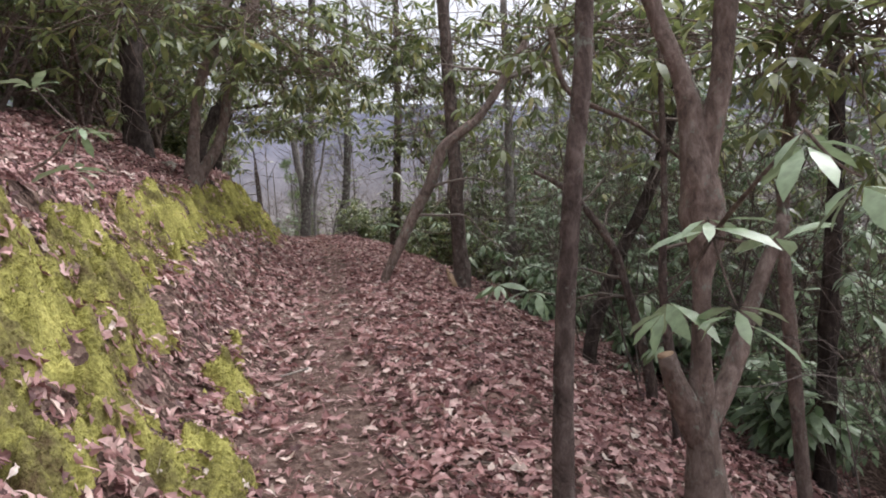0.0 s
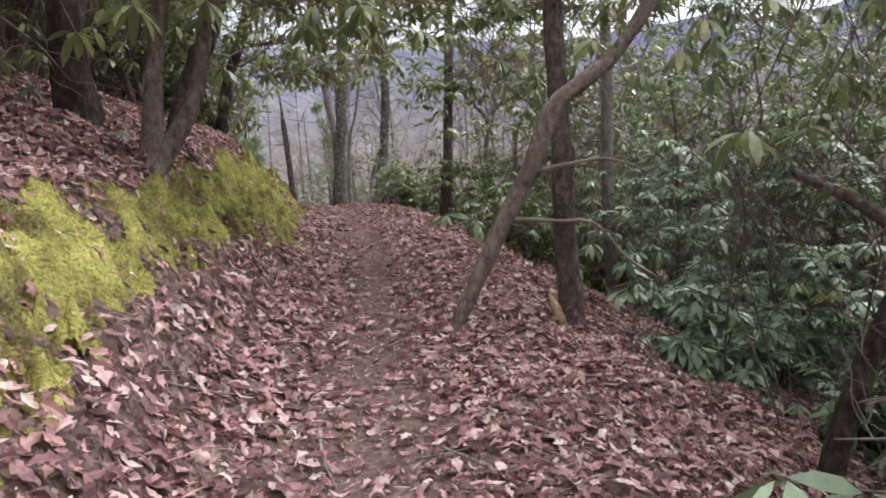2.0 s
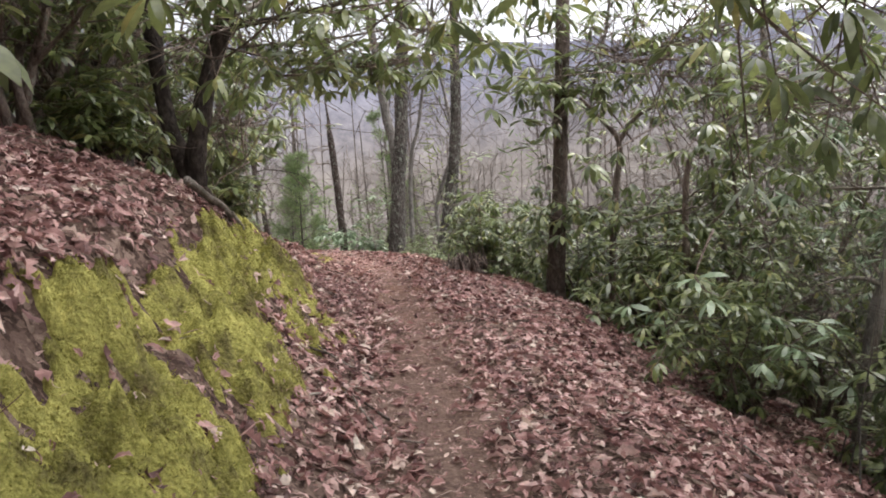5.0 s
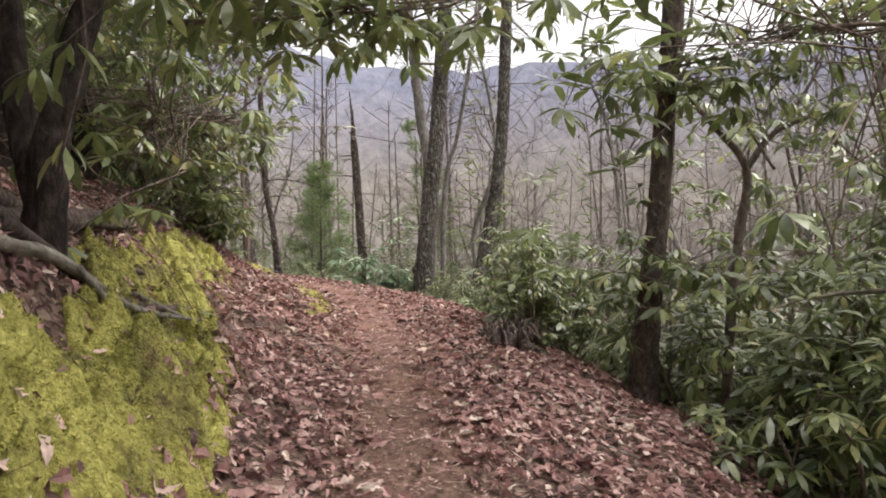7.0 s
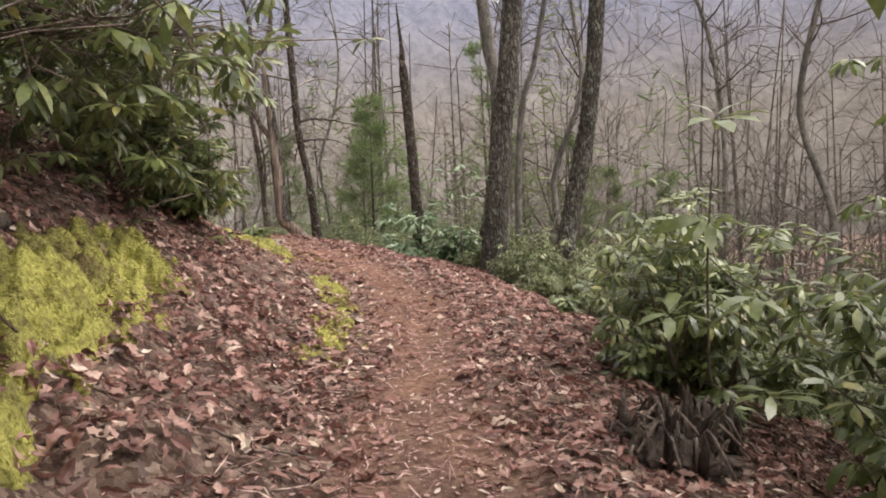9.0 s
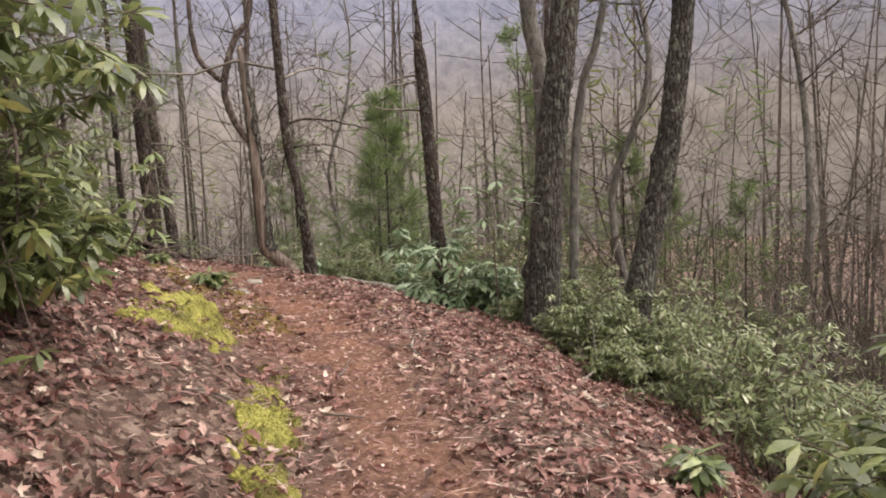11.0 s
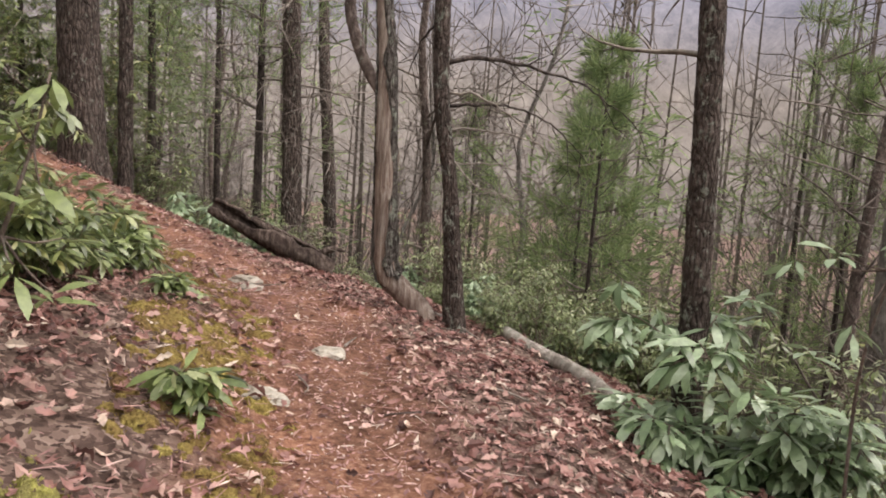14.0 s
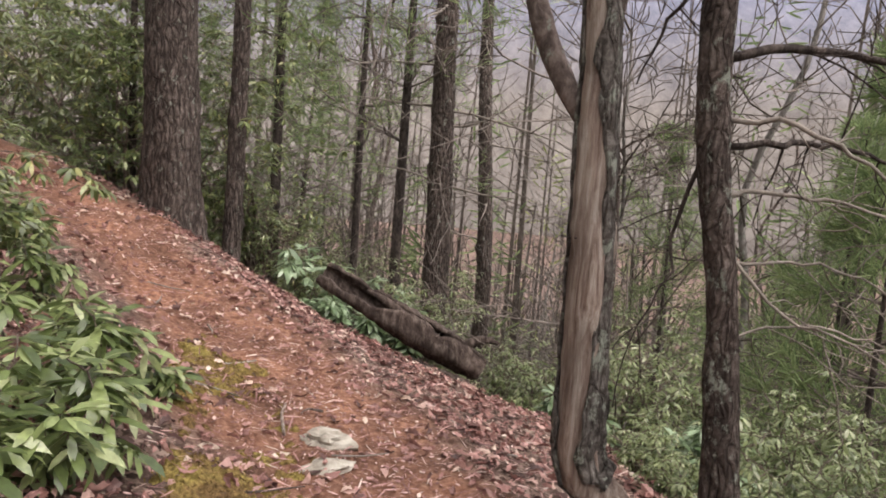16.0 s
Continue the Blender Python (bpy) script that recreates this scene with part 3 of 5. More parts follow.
     forks=[[(-0.05, 6.77, 2.33, 0.02), (0.12, 6.7, 2.36, 0.013), (0.35, 6.65, 2.37, 0.01), (0.5, 6.6, 2.31, 0.007)], [(-0.21, 6.77, 2.09, 0.018), (0.1, 6.7, 2.05, 0.013), (0.26, 6.65, 2.03, 0.01), (0.42, 6.6, 1.82, 0.008), (0.55, 6.55, 1.72, 0.006)]])
tree("dark_tree", [(-0.87, 14.38, 2.37, 0.1), (-0.76, 14.37, 3.28, 0.085), (-0.69, 14.35, 4.06, 0.083), (-0.61, 14.34, 4.84, 0.081)], BARK_BROWN,
     "dark straight tree with a scarred pale lower trunk", 7.5, 4, 0.5, 17)
tree("bent_laurel", [(-3.52, 11.77, 3.32, 0.09), (-3.46, 11.8, 3.8, 0.075), (-3.34, 11.88, 4.3, 0.07), (-3.15, 11.95, 4.85, 0.065)], BARK_DARK,
     "dark laurel stem leaning out over the path", 3.2, 6, 0.5, 18, forks=[[(-3.2, 11.92, 4.55, 0.03), (-2.6, 12.0, 4.62, 0.022), (-2.0, 12.0, 4.7, 0.016), (-1.5, 11.9, 4.72, 0.01)], [(-3.5, 11.77, 3.3, 0.08), (-3.75, 11.9, 3.9, 0.07), (-3.9, 12.0, 5.0, 0.06)]])
tree("leaning_laurel", [(-2.65, 8.04, 2.86, 0.068), (-2.53, 8.12, 3.24, 0.064), (-2.41, 8.2, 3.52, 0.071), (-2.31, 8.27, 3.76, 0.072)], BARK_DARK,
     "dark leaning laurel stem behind the twin stems", 4, 4, 0.6, 19)
tree("hill_tree", [(-5.54, 14.8, 3.9, 0.143), (-5.54, 14.81, 4.44, 0.122), (-5.56, 14.79, 4.92, 0.111)], BARK_DARK, "dark tree on the slope above the path", 9, 6, 0.5, 20)
tree("hill_tree", [(-5.09, 13.4, 3.66, 0.16), (-5.11, 13.4, 4.36, 0.15), (-5.14, 13.4, 5.05, 0.14)], BARK_DARK, "thick dark tree on the slope above the path", 9, 6, 0.5, 21)
tree("snag", [(-5.33, 22.42, 2.6, 0.1), (-5.34, 22.42, 3.04, 0.089), (-5.38, 22.41, 4.15, 0.085), (-5.43, 22.39, 5.15, 0.075), (-5.44, 22.39, 5.3, 0.05), (-5.45, 22.39, 5.6, 0.032), (-5.5, 22.4, 6.2, 0.012)], BARK_SCALY,
     "broken dead trunk with a splintered top", 0, 4, 0.5, 22, dead=True, bough_len=0.9, category="dead tree")
tree("oak", [(-3.98, 21.5, 2.2, 0.205), (-3.96, 21.5, 2.55, 0.195), (-3.86, 21.5, 3.6, 0.165), (-3.78, 21.52, 4.4, 0.156), (-3.66, 21.53, 5.2, 0.15)], BARK_OAK,
     "thick oak with rough grey lichen-spotted bark", 13, 9, 0.35, 23, sides=22, rough=0.05)
tree("slim_trunk", [(-3.72, 22.0, 2.5, 0.055), (-3.66, 22.0, 3.9, 0.05), (-3.55, 22.0, 4.7, 0.045), (-3.38, 22.0, 5.2, 0.04)], BARK_GREY, "slim grey trunk close behind the oak", 9, 5, 0.5, 24)
tree("grey_tree", [(-4.4, 24.38, 3.2, 0.13), (-4.41, 24.37, 5.09, 0.124), (-4.54, 24.35, 5.97, 0.12)], BARK_GREY, "tall grey tree on the slope below", 13, 8, 0.4, 25)
tree("oak", [(-3.1, 21.9, 2.2, 0.16), (-2.98, 21.95, 2.9, 0.14), (-2.78, 22.0, 3.8, 0.13), (-2.64, 22.0, 4.7, 0.125), (-2.55, 22.0, 5.6, 0.12)], BARK_OAK,
     "leaning oak with rough lichen-spotted bark", 12, 9, 0.35, 26, sides=18)
near_pine = tree("pine", [(-7.06, 22.5, 2.7, 0.085), (-7.14, 22.47, 3.66, 0.06), (-7.23, 22.42, 4.29, 0.063), (-7.26, 22.41, 4.9, 0.062)], BARK_SCALY,
     "dark pine trunk with bare dead lower branches", 9, 16, 0.2, 27, dead=True, bough_len=2.3, droop=0.05)
dead_tree = tree("dead_tree", [(-7.26, 22.41, 2.74, 0.075), (-7.43, 22.31, 2.93, 0.09), (-7.53, 22.25, 3.11, 0.088), (-7.56, 22.24, 3.88, 0.076), (-7.58, 22.22, 4.53, 0.067), (-7.61, 22.2, 4.9, 0.056), (-7.66, 22.18, 5.5, 0.04)], WOOD_BARE,
     "dead tree with a curved foot and peeling bark", 0, 0, 0.5, 28, slim=0.95, flare=0.15, rough=0.09, category="dead tree", fork_mat=BARK_BROWN,
     forks=[[(-7.6, 22.26, 4.26, 0.03), (-7.72, 22.23, 4.44, 0.042), (-7.84, 22.21, 4.66, 0.045), (-7.92, 22.19, 4.95, 0.045), (-7.9, 22.24, 5.3, 0.042), (-7.8, 22.33, 5.65, 0.04), (-7.64, 22.42, 5.95, 0.036), (-7.55, 22.45, 7.0, 0.028)],
            [(-7.95, 22.18, 5.12, 0.036), (-8.05, 22.14, 5.22, 0.036), (-8.16, 22.09, 5.36, 0.034), (-8.24, 22.07, 5.64, 0.03), (-8.26, 22.08, 6.4, 0.022)]])
tree("pine", [(-12.48, 26.25, 1.6, 0.19), (-12.55, 26.3, 3.44, 0.17), (-12.65, 26.3, 5.6, 0.15)], BARK_PINE, "dark pine with bare lower branches below the path", 13, 26, 0.2, 29, dead=True, bough_len=1.8)
tree("pine", [(-14.77, 29.7, 0.6, 0.17), (-14.8, 29.7, 2.6, 0.15), (-15.2, 29.8, 5.6, 0.13)], BARK_PINE, "dark forked pine on the slope below", 13, 20, 0.25, 30, dead=True, bough_len=1.9)
tree("big_pine", [(-12.4, 22.85, 3.1, 0.27), (-12.43, 22.83, 3.5, 0.225), (-12.44, 22.82, 4.41, 0.205), (-12.45, 22.79, 5.38, 0.195)], BARK_PINE,
     "large pine with deeply furrowed bark at the path's edge", 15, 6, 0.5, 31, sides=24, rough=0.05, flare=0.35, slim=1.1)
tree("pine", [(-13.1, 23.8, 2.6, 0.11), (-13.15, 23.85, 4.4, 0.1), (-13.15, 23.85, 5.8, 0.095)], BARK_PINE, "slim dark trunk behind the large pine", 11, 5, 0.6, 32)
tree("crooked_laurel", [(1.25, 4.71, 0.84, 0.036), (1.16, 4.7, 1.36, 0.028), (1.08, 4.78, 1.67, 0.026), (0.9, 4.97, 1.99, 0.022), (0.71, 5.16, 2.17, 0.015)], BARK_BROWN,
     "thin crooked bare stem leaning over the path", 0, 4, 0.4, 33, flare=0.1, rough=0.12, bough_len=0.7)
tree("crooked_laurel", [(1.19, 6.01, 0.94, 0.06), (1.47, 6.0, 1.56, 0.053), (1.76, 5.99, 2.07, 0.053), (1.99, 5.98, 2.66, 0.05), (2.11, 5.97, 3.29, 0.043)], BARK_DARK,
     "dark leaning laurel stem in the thicket", 4, 6, 0.4, 34, flare=0.1, rough=0.12, bough_len=0.9)
tree("crooked_laurel", [(1.23, 4.11, 0.83, 0.031), (1.22, 4.1, 1.31, 0.025), (1.27, 4.09, 1.76, 0.021)], BARK_BROWN,
     "thin upright brown stem at the path's lower edge", 3, 4, 0.4, 35, flare=0.1, rough=0.1, bough_len=0.6)
tree("crooked_laurel", [(1.82, 3.92, 0.93, 0.040), (1.82, 3.89, 1.54, 0.038), (1.89, 3.87, 2.04, 0.034), (1.96, 3.85, 2.43, 0.032), (2.03, 3.84, 2.75, 0.030)], BARK_LAUREL,
     "pale crooked laurel stem behind the swollen trunk", 3.5, 4, 0.6, 51, flare=0.1, rough=0.1, bough_len=0.8, forks=[[(1.90, 3.87, 2.10, 0.020), (2.05, 3.86, 2.33, 0.014), (2.28, 3.94, 2.62, 0.010)]])
tree("crooked_laurel", [(2.16, 4.34, 0.40, 0.060), (2.25, 4.31, 1.12, 0.055), (2.37, 4.27, 2.05, 0.050), (2.42, 4.23, 2.84, 0.047)], BARK_DARK,
     "dark upright laurel stem in the thicket", 4.5, 4, 0.6, 52, flare=0.1, rough=0.1, bough_len=0.8)
tree("thicket_tree", [(1.06, 10.68, 2.25, 0.077), (1.1, 10.71, 2.9, 0.069), (1.16, 10.74, 3.67, 0.066)], BARK_GREY,
     "grey-brown tree standing in the thicket", 8, 5, 0.5, 36)
tree("thicket_laurel", [(0.91, 11.68, 1.13, 0.035), (0.99, 11.66, 1.57, 0.037), (1.09, 11.63, 2.08, 0.039), (1.2, 11.6, 2.48, 0.034), (1.29, 11.58, 3.01, 0.029)], BARK_GREY,
     "slim pale laurel stem at the thicket's edge", 1.2, 3, 0.6, 37, flare=0.1, bough_len=0.8)
tree("thicket_laurel", [(0.16, 12.98, 2.09, 0.035), (0.2, 12.97, 2.37, 0.035), (0.21, 12.96, 2.78, 0.031), (0.24, 12.95, 3.13, 0.026), (0.29, 12.94, 3.36, 0.022)], BARK_LAUREL,
     "slim forked laurel stem among rhododendron leaves", 0.8, 3, 0.6, 39, flare=0.1, bough_len=0.7, forks=[[(0.23, 12.96, 2.47, 0.015), (0.33, 12.93, 2.65, 0.014), (0.43, 12.9, 2.78, 0.012), (0.57, 12.86, 2.89, 0.008)]])
tree("forked_shrub", [(-0.23, 14.6, 2.74, 0.039), (-0.15, 14.65, 3.24, 0.035), (-0.09, 14.69, 3.68, 0.032), (-0.29, 14.68, 3.98, 0.025), (-0.47, 14.66, 4.2, 0.018)], BARK_LAUREL,
     "pale forked rhododendron stem beside the dark tree", 0, 0, 0.5, 38, flare=0.1, forks=[[(-0.09, 14.69, 3.68, 0.028), (0.12, 14.75, 3.94, 0.023), (0.43, 14.82, 4.08, 0.018)]])

base = np.array(dead_tree.location)
bark_axis = np.array([(-7.45, 22.3, 2.98, 0.094), (-7.53, 22.25, 3.11, 0.098), (-7.56, 22.24, 3.88, 0.085), (-7.58, 22.22, 4.53, 0.075), (-7.61, 22.2, 4.9, 0.062), (-7.65, 22.18, 5.35, 0.048)])
part("bark", *shell(bark_axis[:, :3] - base, bark_axis[:, 3], 0.014, lambda t: 0.85 - 0.3 * math.cos(t * 9), (0.0, -1.0, 0.1), 26, 4), BARK_OAK, dead_tree, "flaking grey lichen-covered bark")
# the long dead boughs of the pine beside it
base = np.array(near_pine.location)
rng = np.random.RandomState(301)
for pts, r0, mat in (([(-7.25, 22.48, 4.57), (-7.1, 22.66, 4.62), (-6.85, 22.85, 4.6), (-6.5, 23.1, 4.5), (-6.2, 23.25, 4.3)], 0.019, BARK_DARK),
                     ([(-7.21, 22.48, 4.27), (-7.07, 22.64, 4.29), (-7.0, 23.0, 4.31), (-6.8, 23.35, 4.2), (-6.6, 23.7, 3.9)], 0.014, BARK_DARK),
                     ([(-7.22, 22.46, 4.36), (-6.98, 22.5, 4.34), (-6.72, 22.6, 4.19), (-6.5, 22.7, 3.95)], 0.011, TWIG),
                     ([(-7.2, 22.47, 4.1), (-7.11, 22.8, 4.12), (-6.88, 23.2, 4.06), (-6.6, 23.5, 3.85)], 0.010, TWIG),
                     ([(-7.25, 22.42, 4.24), (-7.35, 22.44, 3.93), (-7.34, 22.43, 3.81), (-7.41, 22.36, 3.6)], 0.010, BARK_DARK),
                     ([(-7.18, 22.47, 3.93), (-6.94, 22.45, 3.73), (-6.76, 22.42, 3.70), (-6.59, 22.45, 3.62)], 0.007, TWIG),
                     ([(-7.27, 22.42, 4.85), (-7.5, 22.5, 4.73), (-7.62, 22.53, 4.5)], 0.011, BARK_DARK),
                     ([(-7.18, 22.47, 3.86), (-7.04, 22.75, 3.88), (-6.88, 23.05, 3.82), (-6.7, 23.3, 3.65)], 0.007, TWIG),
                     ([(-7.16, 22.48, 3.6), (-6.95, 22.7, 3.66), (-6.75, 22.95, 3.6)], 0.006, TWIG)):
    pile = Pile()
    q = spline([(*c, 0) for c in pts], 0.06)[:, :3]
    q[1:-1] += rng.normal(0, 0.006, q[1:-1].shape)
    pile.add(*tube(q - base, np.linspace(r0, 0.003, len(q)), 7))
    for i in range(3, len(q), 3):
        d = q[i] - q[i - 1]
        side = rng.normal(0, 1, 3) + np.array([0, 0, -0.35])
        for pt_, rad in limbs(rng, q[i], d / np.linalg.norm(d) * 0.8 + side * 0.7, rng.uniform(0.18, 0.55), r0 * 0.35, 1, 0.03, 0.8, 3):
            pile.add(*tube(np.array(pt_) - base, np.maximum(rad, 0.0018), 4, cap=False))
    part("branch", pile.verts(), pile.f, mat, near_pine)

# ---- the woods behind: a few kinds of tree, repeated ----
def bare_tree(seed, height, radius, mat):
    rng = np.random.RandomState(seed)
    ob = thing("bare_tree", (0, 0, 0), "leafless grey winter tree in the woods below the path", "tree", "leafless trees in the woods")
    k = 7
    a = np.array([[rng.normal(0, 0.12) * i * 0.5, rng.normal(0, 0.12) * i * 0.5, height * i / k - (0.4 if i == 0 else 0), radius * (1 - 0.8 * i / k)] for i in range(k + 1)])
    part("trunk", *tube(a[:, :3], a[:, 3], 9, 0.4, 0.06, seed, 0.3), mat, ob)
    pile = Pile()
    for _ in range(26):
        t = rng.uniform(0.07, 0.98)
        z = height * t
        yaw = rng.uniform(0, 6.283)
        p = [np.interp(z, a[:, 2], a[:, 0]), np.interp(z, a[:, 2], a[:, 1]), z]
        for pts, rad in limbs(rng, p, [math.cos(yaw), math.sin(yaw), rng.uniform(0.3, 1.1)], rng.uniform(1.2, 3.0) * (1.2 - 0.5 * t), radius * 0.24, 2, -0.01, 0.75, 4):
            pile.add(*tube(pts, np.maximum(rad, 0.006), 3, cap=False))
    tagged(part("crown", pile.verts(), pile.f, TWIG_FAR, ob), kind="stuff")
    return ob


def conifer(seed, height, radius, low=0.15):
    rng = np.random.RandomState(seed)
    ob = thing("conifer", (0, 0, 0), "young green pine with soft needles in the woods", "tree", "pines in the woods")
    a = np.array([[0, 0, -0.3, radius], [0.05, 0, height * 0.5, radius * 0.6], [0, 0.04, height, 0.01]])
    part("trunk", *tube(a[:, :3], a[:, 3], 8, 0.5, 0.05, seed), BARK_DARK, ob)
    pile, P, D = Pile(), [], []
    z = height * low
    while z < height:
        t = z / height
        for _ in range(4):
            yaw = rng.uniform(0, 6.283)
            ln = (1.9 * (1 - t) + 0.25) * rng.uniform(0.6, 1.2) * height / 7
            br = limbs(rng, [0, 0, z], [math.cos(yaw), math.sin(yaw), 0.25], ln, 0.018, 1, 0.01, 0.7, 4)
            for pts, rad in br:
                pile.add(*tube(pts, np.maximum(rad, 0.004), 3, cap=False))
                for i in range(2, len(pts)):
                    for _ in range(7):
                        P.append(pts[i] + rng.normal(0, 0.03, 3))
                        d = (pts[i] - pts[i - 1]) / np.linalg.norm(pts[i] - pts[i - 1])
                        D.append(d * 0.8 + rng.normal(0, 0.6, 3) + np.array([0, 0, 0.25]))
        z += height * 0.07
    tagged(part("branchwork", pile.verts(), pile.f, TWIG_FAR, ob), kind="stuff")
    m = len(P)
    v, f = leaves(P, D, rng.normal(0, 1, (m, 3)), rng.uniform(0.14, 0.3, m), np.full(m, 0.014), 0.1)
    tagged(part("crown", v, f, NEEDLE, ob), kind="stuff")
    return ob


bare = [bare_tree(40 + i, h, r, m) for i, (h, r, m) in enumerate(((12, 0.10, BARK_GREY), (10, 0.06, BARK_GREY), (14, 0.12, BARK_GREY), (7, 0.035, BARK_GREY), (11, 0.07, BARK_GREY), (6, 0.025, BARK_GREY), (13, 0.09, BARK_BROWN)))]
pines = [conifer(60, 8, 0.07), conifer(61, 11, 0.09, 0.3), conifer(62, 5, 0.04)]


def scatter(kinds, count, seed, inside, group_scale=(0.8, 1.2)):
    rng = np.random.RandomState(seed)
    done, first = 0, set()
    tries = 0
    while done < count and tries < count * 60:
        tries += 1
        x, y = inside(rng)
        if x is None:
            continue
        k = rng.randint(len(kinds))
        s = rng.uniform(*group_scale)
        m = pose(x, y, gz(x, y), rng.normal(0, 4), rng.normal(0, 4), rng.uniform(0, 360)) @ Matrix.Scale(s, 4)
        if k not in first:
            first.add(k)
            kinds[k].matrix_basis = m
        else:
            c = copy_thing(kinds[k], m)
            c.matrix_basis = m
        done += 1


def below(rng):
    """Somewhere in the woods that fall away ahead of the path."""
    a, r = radians(rng.uniform(-62, 84)), 9 + 62 * rng.uniform(0, 1) ** 1.2
    x, y = -3.2 - math.sin(a) * r, 14.5 + math.cos(a) * r
    thin = radians(-6) < a < radians(28) and r < 30 and rng.uniform() < 0.6
    return (x, y) if station(x, y)[1][0] > 4.3 and not thin else (None, None)


def above(rng):
    s, u = rng.uniform(2, 27), -rng.uniform(4.5, 22)
    i = int(np.argmin(np.abs(ALONG - s)))
    p = LINE[i, :2] + np.array([STEP[i][1], -STEP[i][0]]) * u
    if abs(station(p[0], p[1])[1][0]) < 4:
        return None, None
    return float(p[0]), float(p[1])


def brush(seed, mat):
    """A clump of thin bare saplings."""
    rng = np.random.RandomState(seed)
    ob = thing("sapling_clump", (0, 0, 0), "clump of thin bare saplings in the woods", "sapling", "thin saplings in the woods")
    pile = Pile()
    for _ in range(5):
        p = [rng.normal(0, 0.9), rng.normal(0, 0.9), -0.2]
        whole = limbs(rng, p, [rng.normal(0, 0.12), rng.normal(0, 0.12), 1], rng.uniform(2.5, 6), 0.022, 2, -0.02, 0.7, 7)
        part("stem", *tube(*whole[0], 5, cap=False), mat, ob)
        for pts, rad in whole[1:]:
            pile.add(*tube(pts, np.maximum(rad, 0.005), 3, cap=False))
    tagged(part("twigwork", pile.verts(), pile.f, mat, ob), kind="stuff")
    return ob


clumps = [brush(65, TWIG_FAR), brush(66, TWIG_FAR), brush(67, BARK_GREY)]


def below_far(rng):
    x, y = below(rng)
    return (None, None) if x is None or station(x, y)[1][0] < 6 else (x, y)


scatter(bare, 160, 71, below)
scatter(pines, 62, 72, below_far)
scatter(clumps, 170, 74, below_far)
more = np.random.RandomState(75)
for _ in range(40):
    x, y = above(more)
    if x is not None:
        k = bare[(0, 4, 1, 6)[more.randint(4)]]
        copy_thing(k, pose(x, y, gz(x, y), 0, 0, 0)).matrix_basis = pose(x, y, gz(x, y), more.normal(0, 2), more.normal(0, 2), more.uniform(0, 360))

for x, y, k, z in ((-5.0, 27.6, 0, 0.7), (-8.3, 27.7, 0, 0.6), (-7.7, 26.7, 2, 0.95), (-5.8, 29.5, 1, 0.75), (-11.0, 29.2, 0, 0.7), (-3.0, 31.9, 0, 0.9), (-3.7, 29.2, 0, 0.8), (-1.5, 29.5, 0, 0.8), (-13.2, 26.2, 1, 0.9), (-8.6, 29.1, 0, 0.75), (-15.6, 27.4, 1, 0.9), (-10.4, 19.3, 1, 0.7), (-8.6, 17.2, 1, 0.72), (-13.5, 20.0, 0, 0.9), (-15, 23.5, 0, 0.8), (-14.2, 25, 1, 0.8)):
    copy_thing(pines[k], pose(x, y, 0)).matrix_basis = pose(x, y, gz(x, y), 0, 0, 57 * x) @ Matrix.Scale(z, 4)


# the far woods on the slopes below, past counting
def far_woods(count, seed):
    rng = np.random.RandomState(seed)
    pile = Pile()
    for _ in range(count):
        a, r = radians(rng.uniform(-75, 100)), 17 + 150 * rng.uniform(0, 1) ** 1.45
        x, y = -3.2 - math.sin(a) * r, 14.5 + math.cos(a) * r
        if station(x, y)[1][0] < 9:
            continue
        z, h, w = gz(x, y), rng.uniform(5, 15), 0.006 + 0.0011 * r
        top = np.array([x + rng.normal(0, 0.5), y + rng.normal(0, 0.5), z + h])
        pile.add(*tube([[x, y, z - 0.5], top], [w * rng.uniform(1.5, 3.5), w * 0.6], 3, cap=False))
        for _ in range(16):
            t = rng.uniform(0.15, 1)
            p = np.array([x, y, z]) * (1 - t) + top * t
            d = np.array([rng.normal(0, 1), rng.normal(0, 1), rng.uniform(0.1, 1.6)])
            d *= rng.uniform(0.8, 2.6) * (1.15 - 0.6 * t) / np.linalg.norm(d)
            m = p + d * 0.5 + rng.normal(0, 0.12, 3)
            pile.add(*tube([p, m, p + d], [w * 0.5, w * 0.4, w * 0.3], 3, cap=False))
    return tagged(new("far_woods", mesh_of("far_woods", pile.verts(), pile.f, TWIG_FAR, False)), "leafless grey-brown woods covering the slopes below", "woods", kind="stuff")


def far_greens(count, seed, mat, name, label, rlo, rspan):
    rng = np.random.RandomState(seed)
    P, D, L = [], [], []
    for _ in range(count):
        a, r = radians(rng.uniform(-75, 100)), rlo + rspan * rng.uniform(0, 1) ** 1.2
        x, y = -3.2 - math.sin(a) * r, 14.5 + math.cos(a) * r
        if station(x, y)[1][0] < 8:
            continue
        z, h = gz(x, y), rng.uniform(3.5, 10)
        n = 330
        t = rng.uniform(0.1, 1, n)
        rad = (1 - t) * h * 0.2 * rng.uniform(0.2, 1.1, n) + 0.1
        yaw = rng.randint(0, 9, n) * 0.7 + rng.normal(0, 0.2, n)
        P.append(np.column_stack([x + np.cos(yaw) * rad, y + np.sin(yaw) * rad, z + t * h - rad * 0.15 + rng.normal(0, 0.1, n)]))
        D.append(np.column_stack([np.cos(yaw), np.sin(yaw), rng.normal(0.1, 0.5, n)]))
        L.append(rng.uniform(0.25, 0.6, n) * (0.7 + r * 0.008))
    P, D, L = np.vstack(P), np.vstack(D), np.concatenate(L)
    v, f = leaves(P, D, rng.normal(0, 1, P.shape), L, L * 0.12, 0.2)
    return tagged(new(name, mesh_of(name, v, f, mat, False)), label, "trees", kind="stuff")


far_woods(3000, 76)
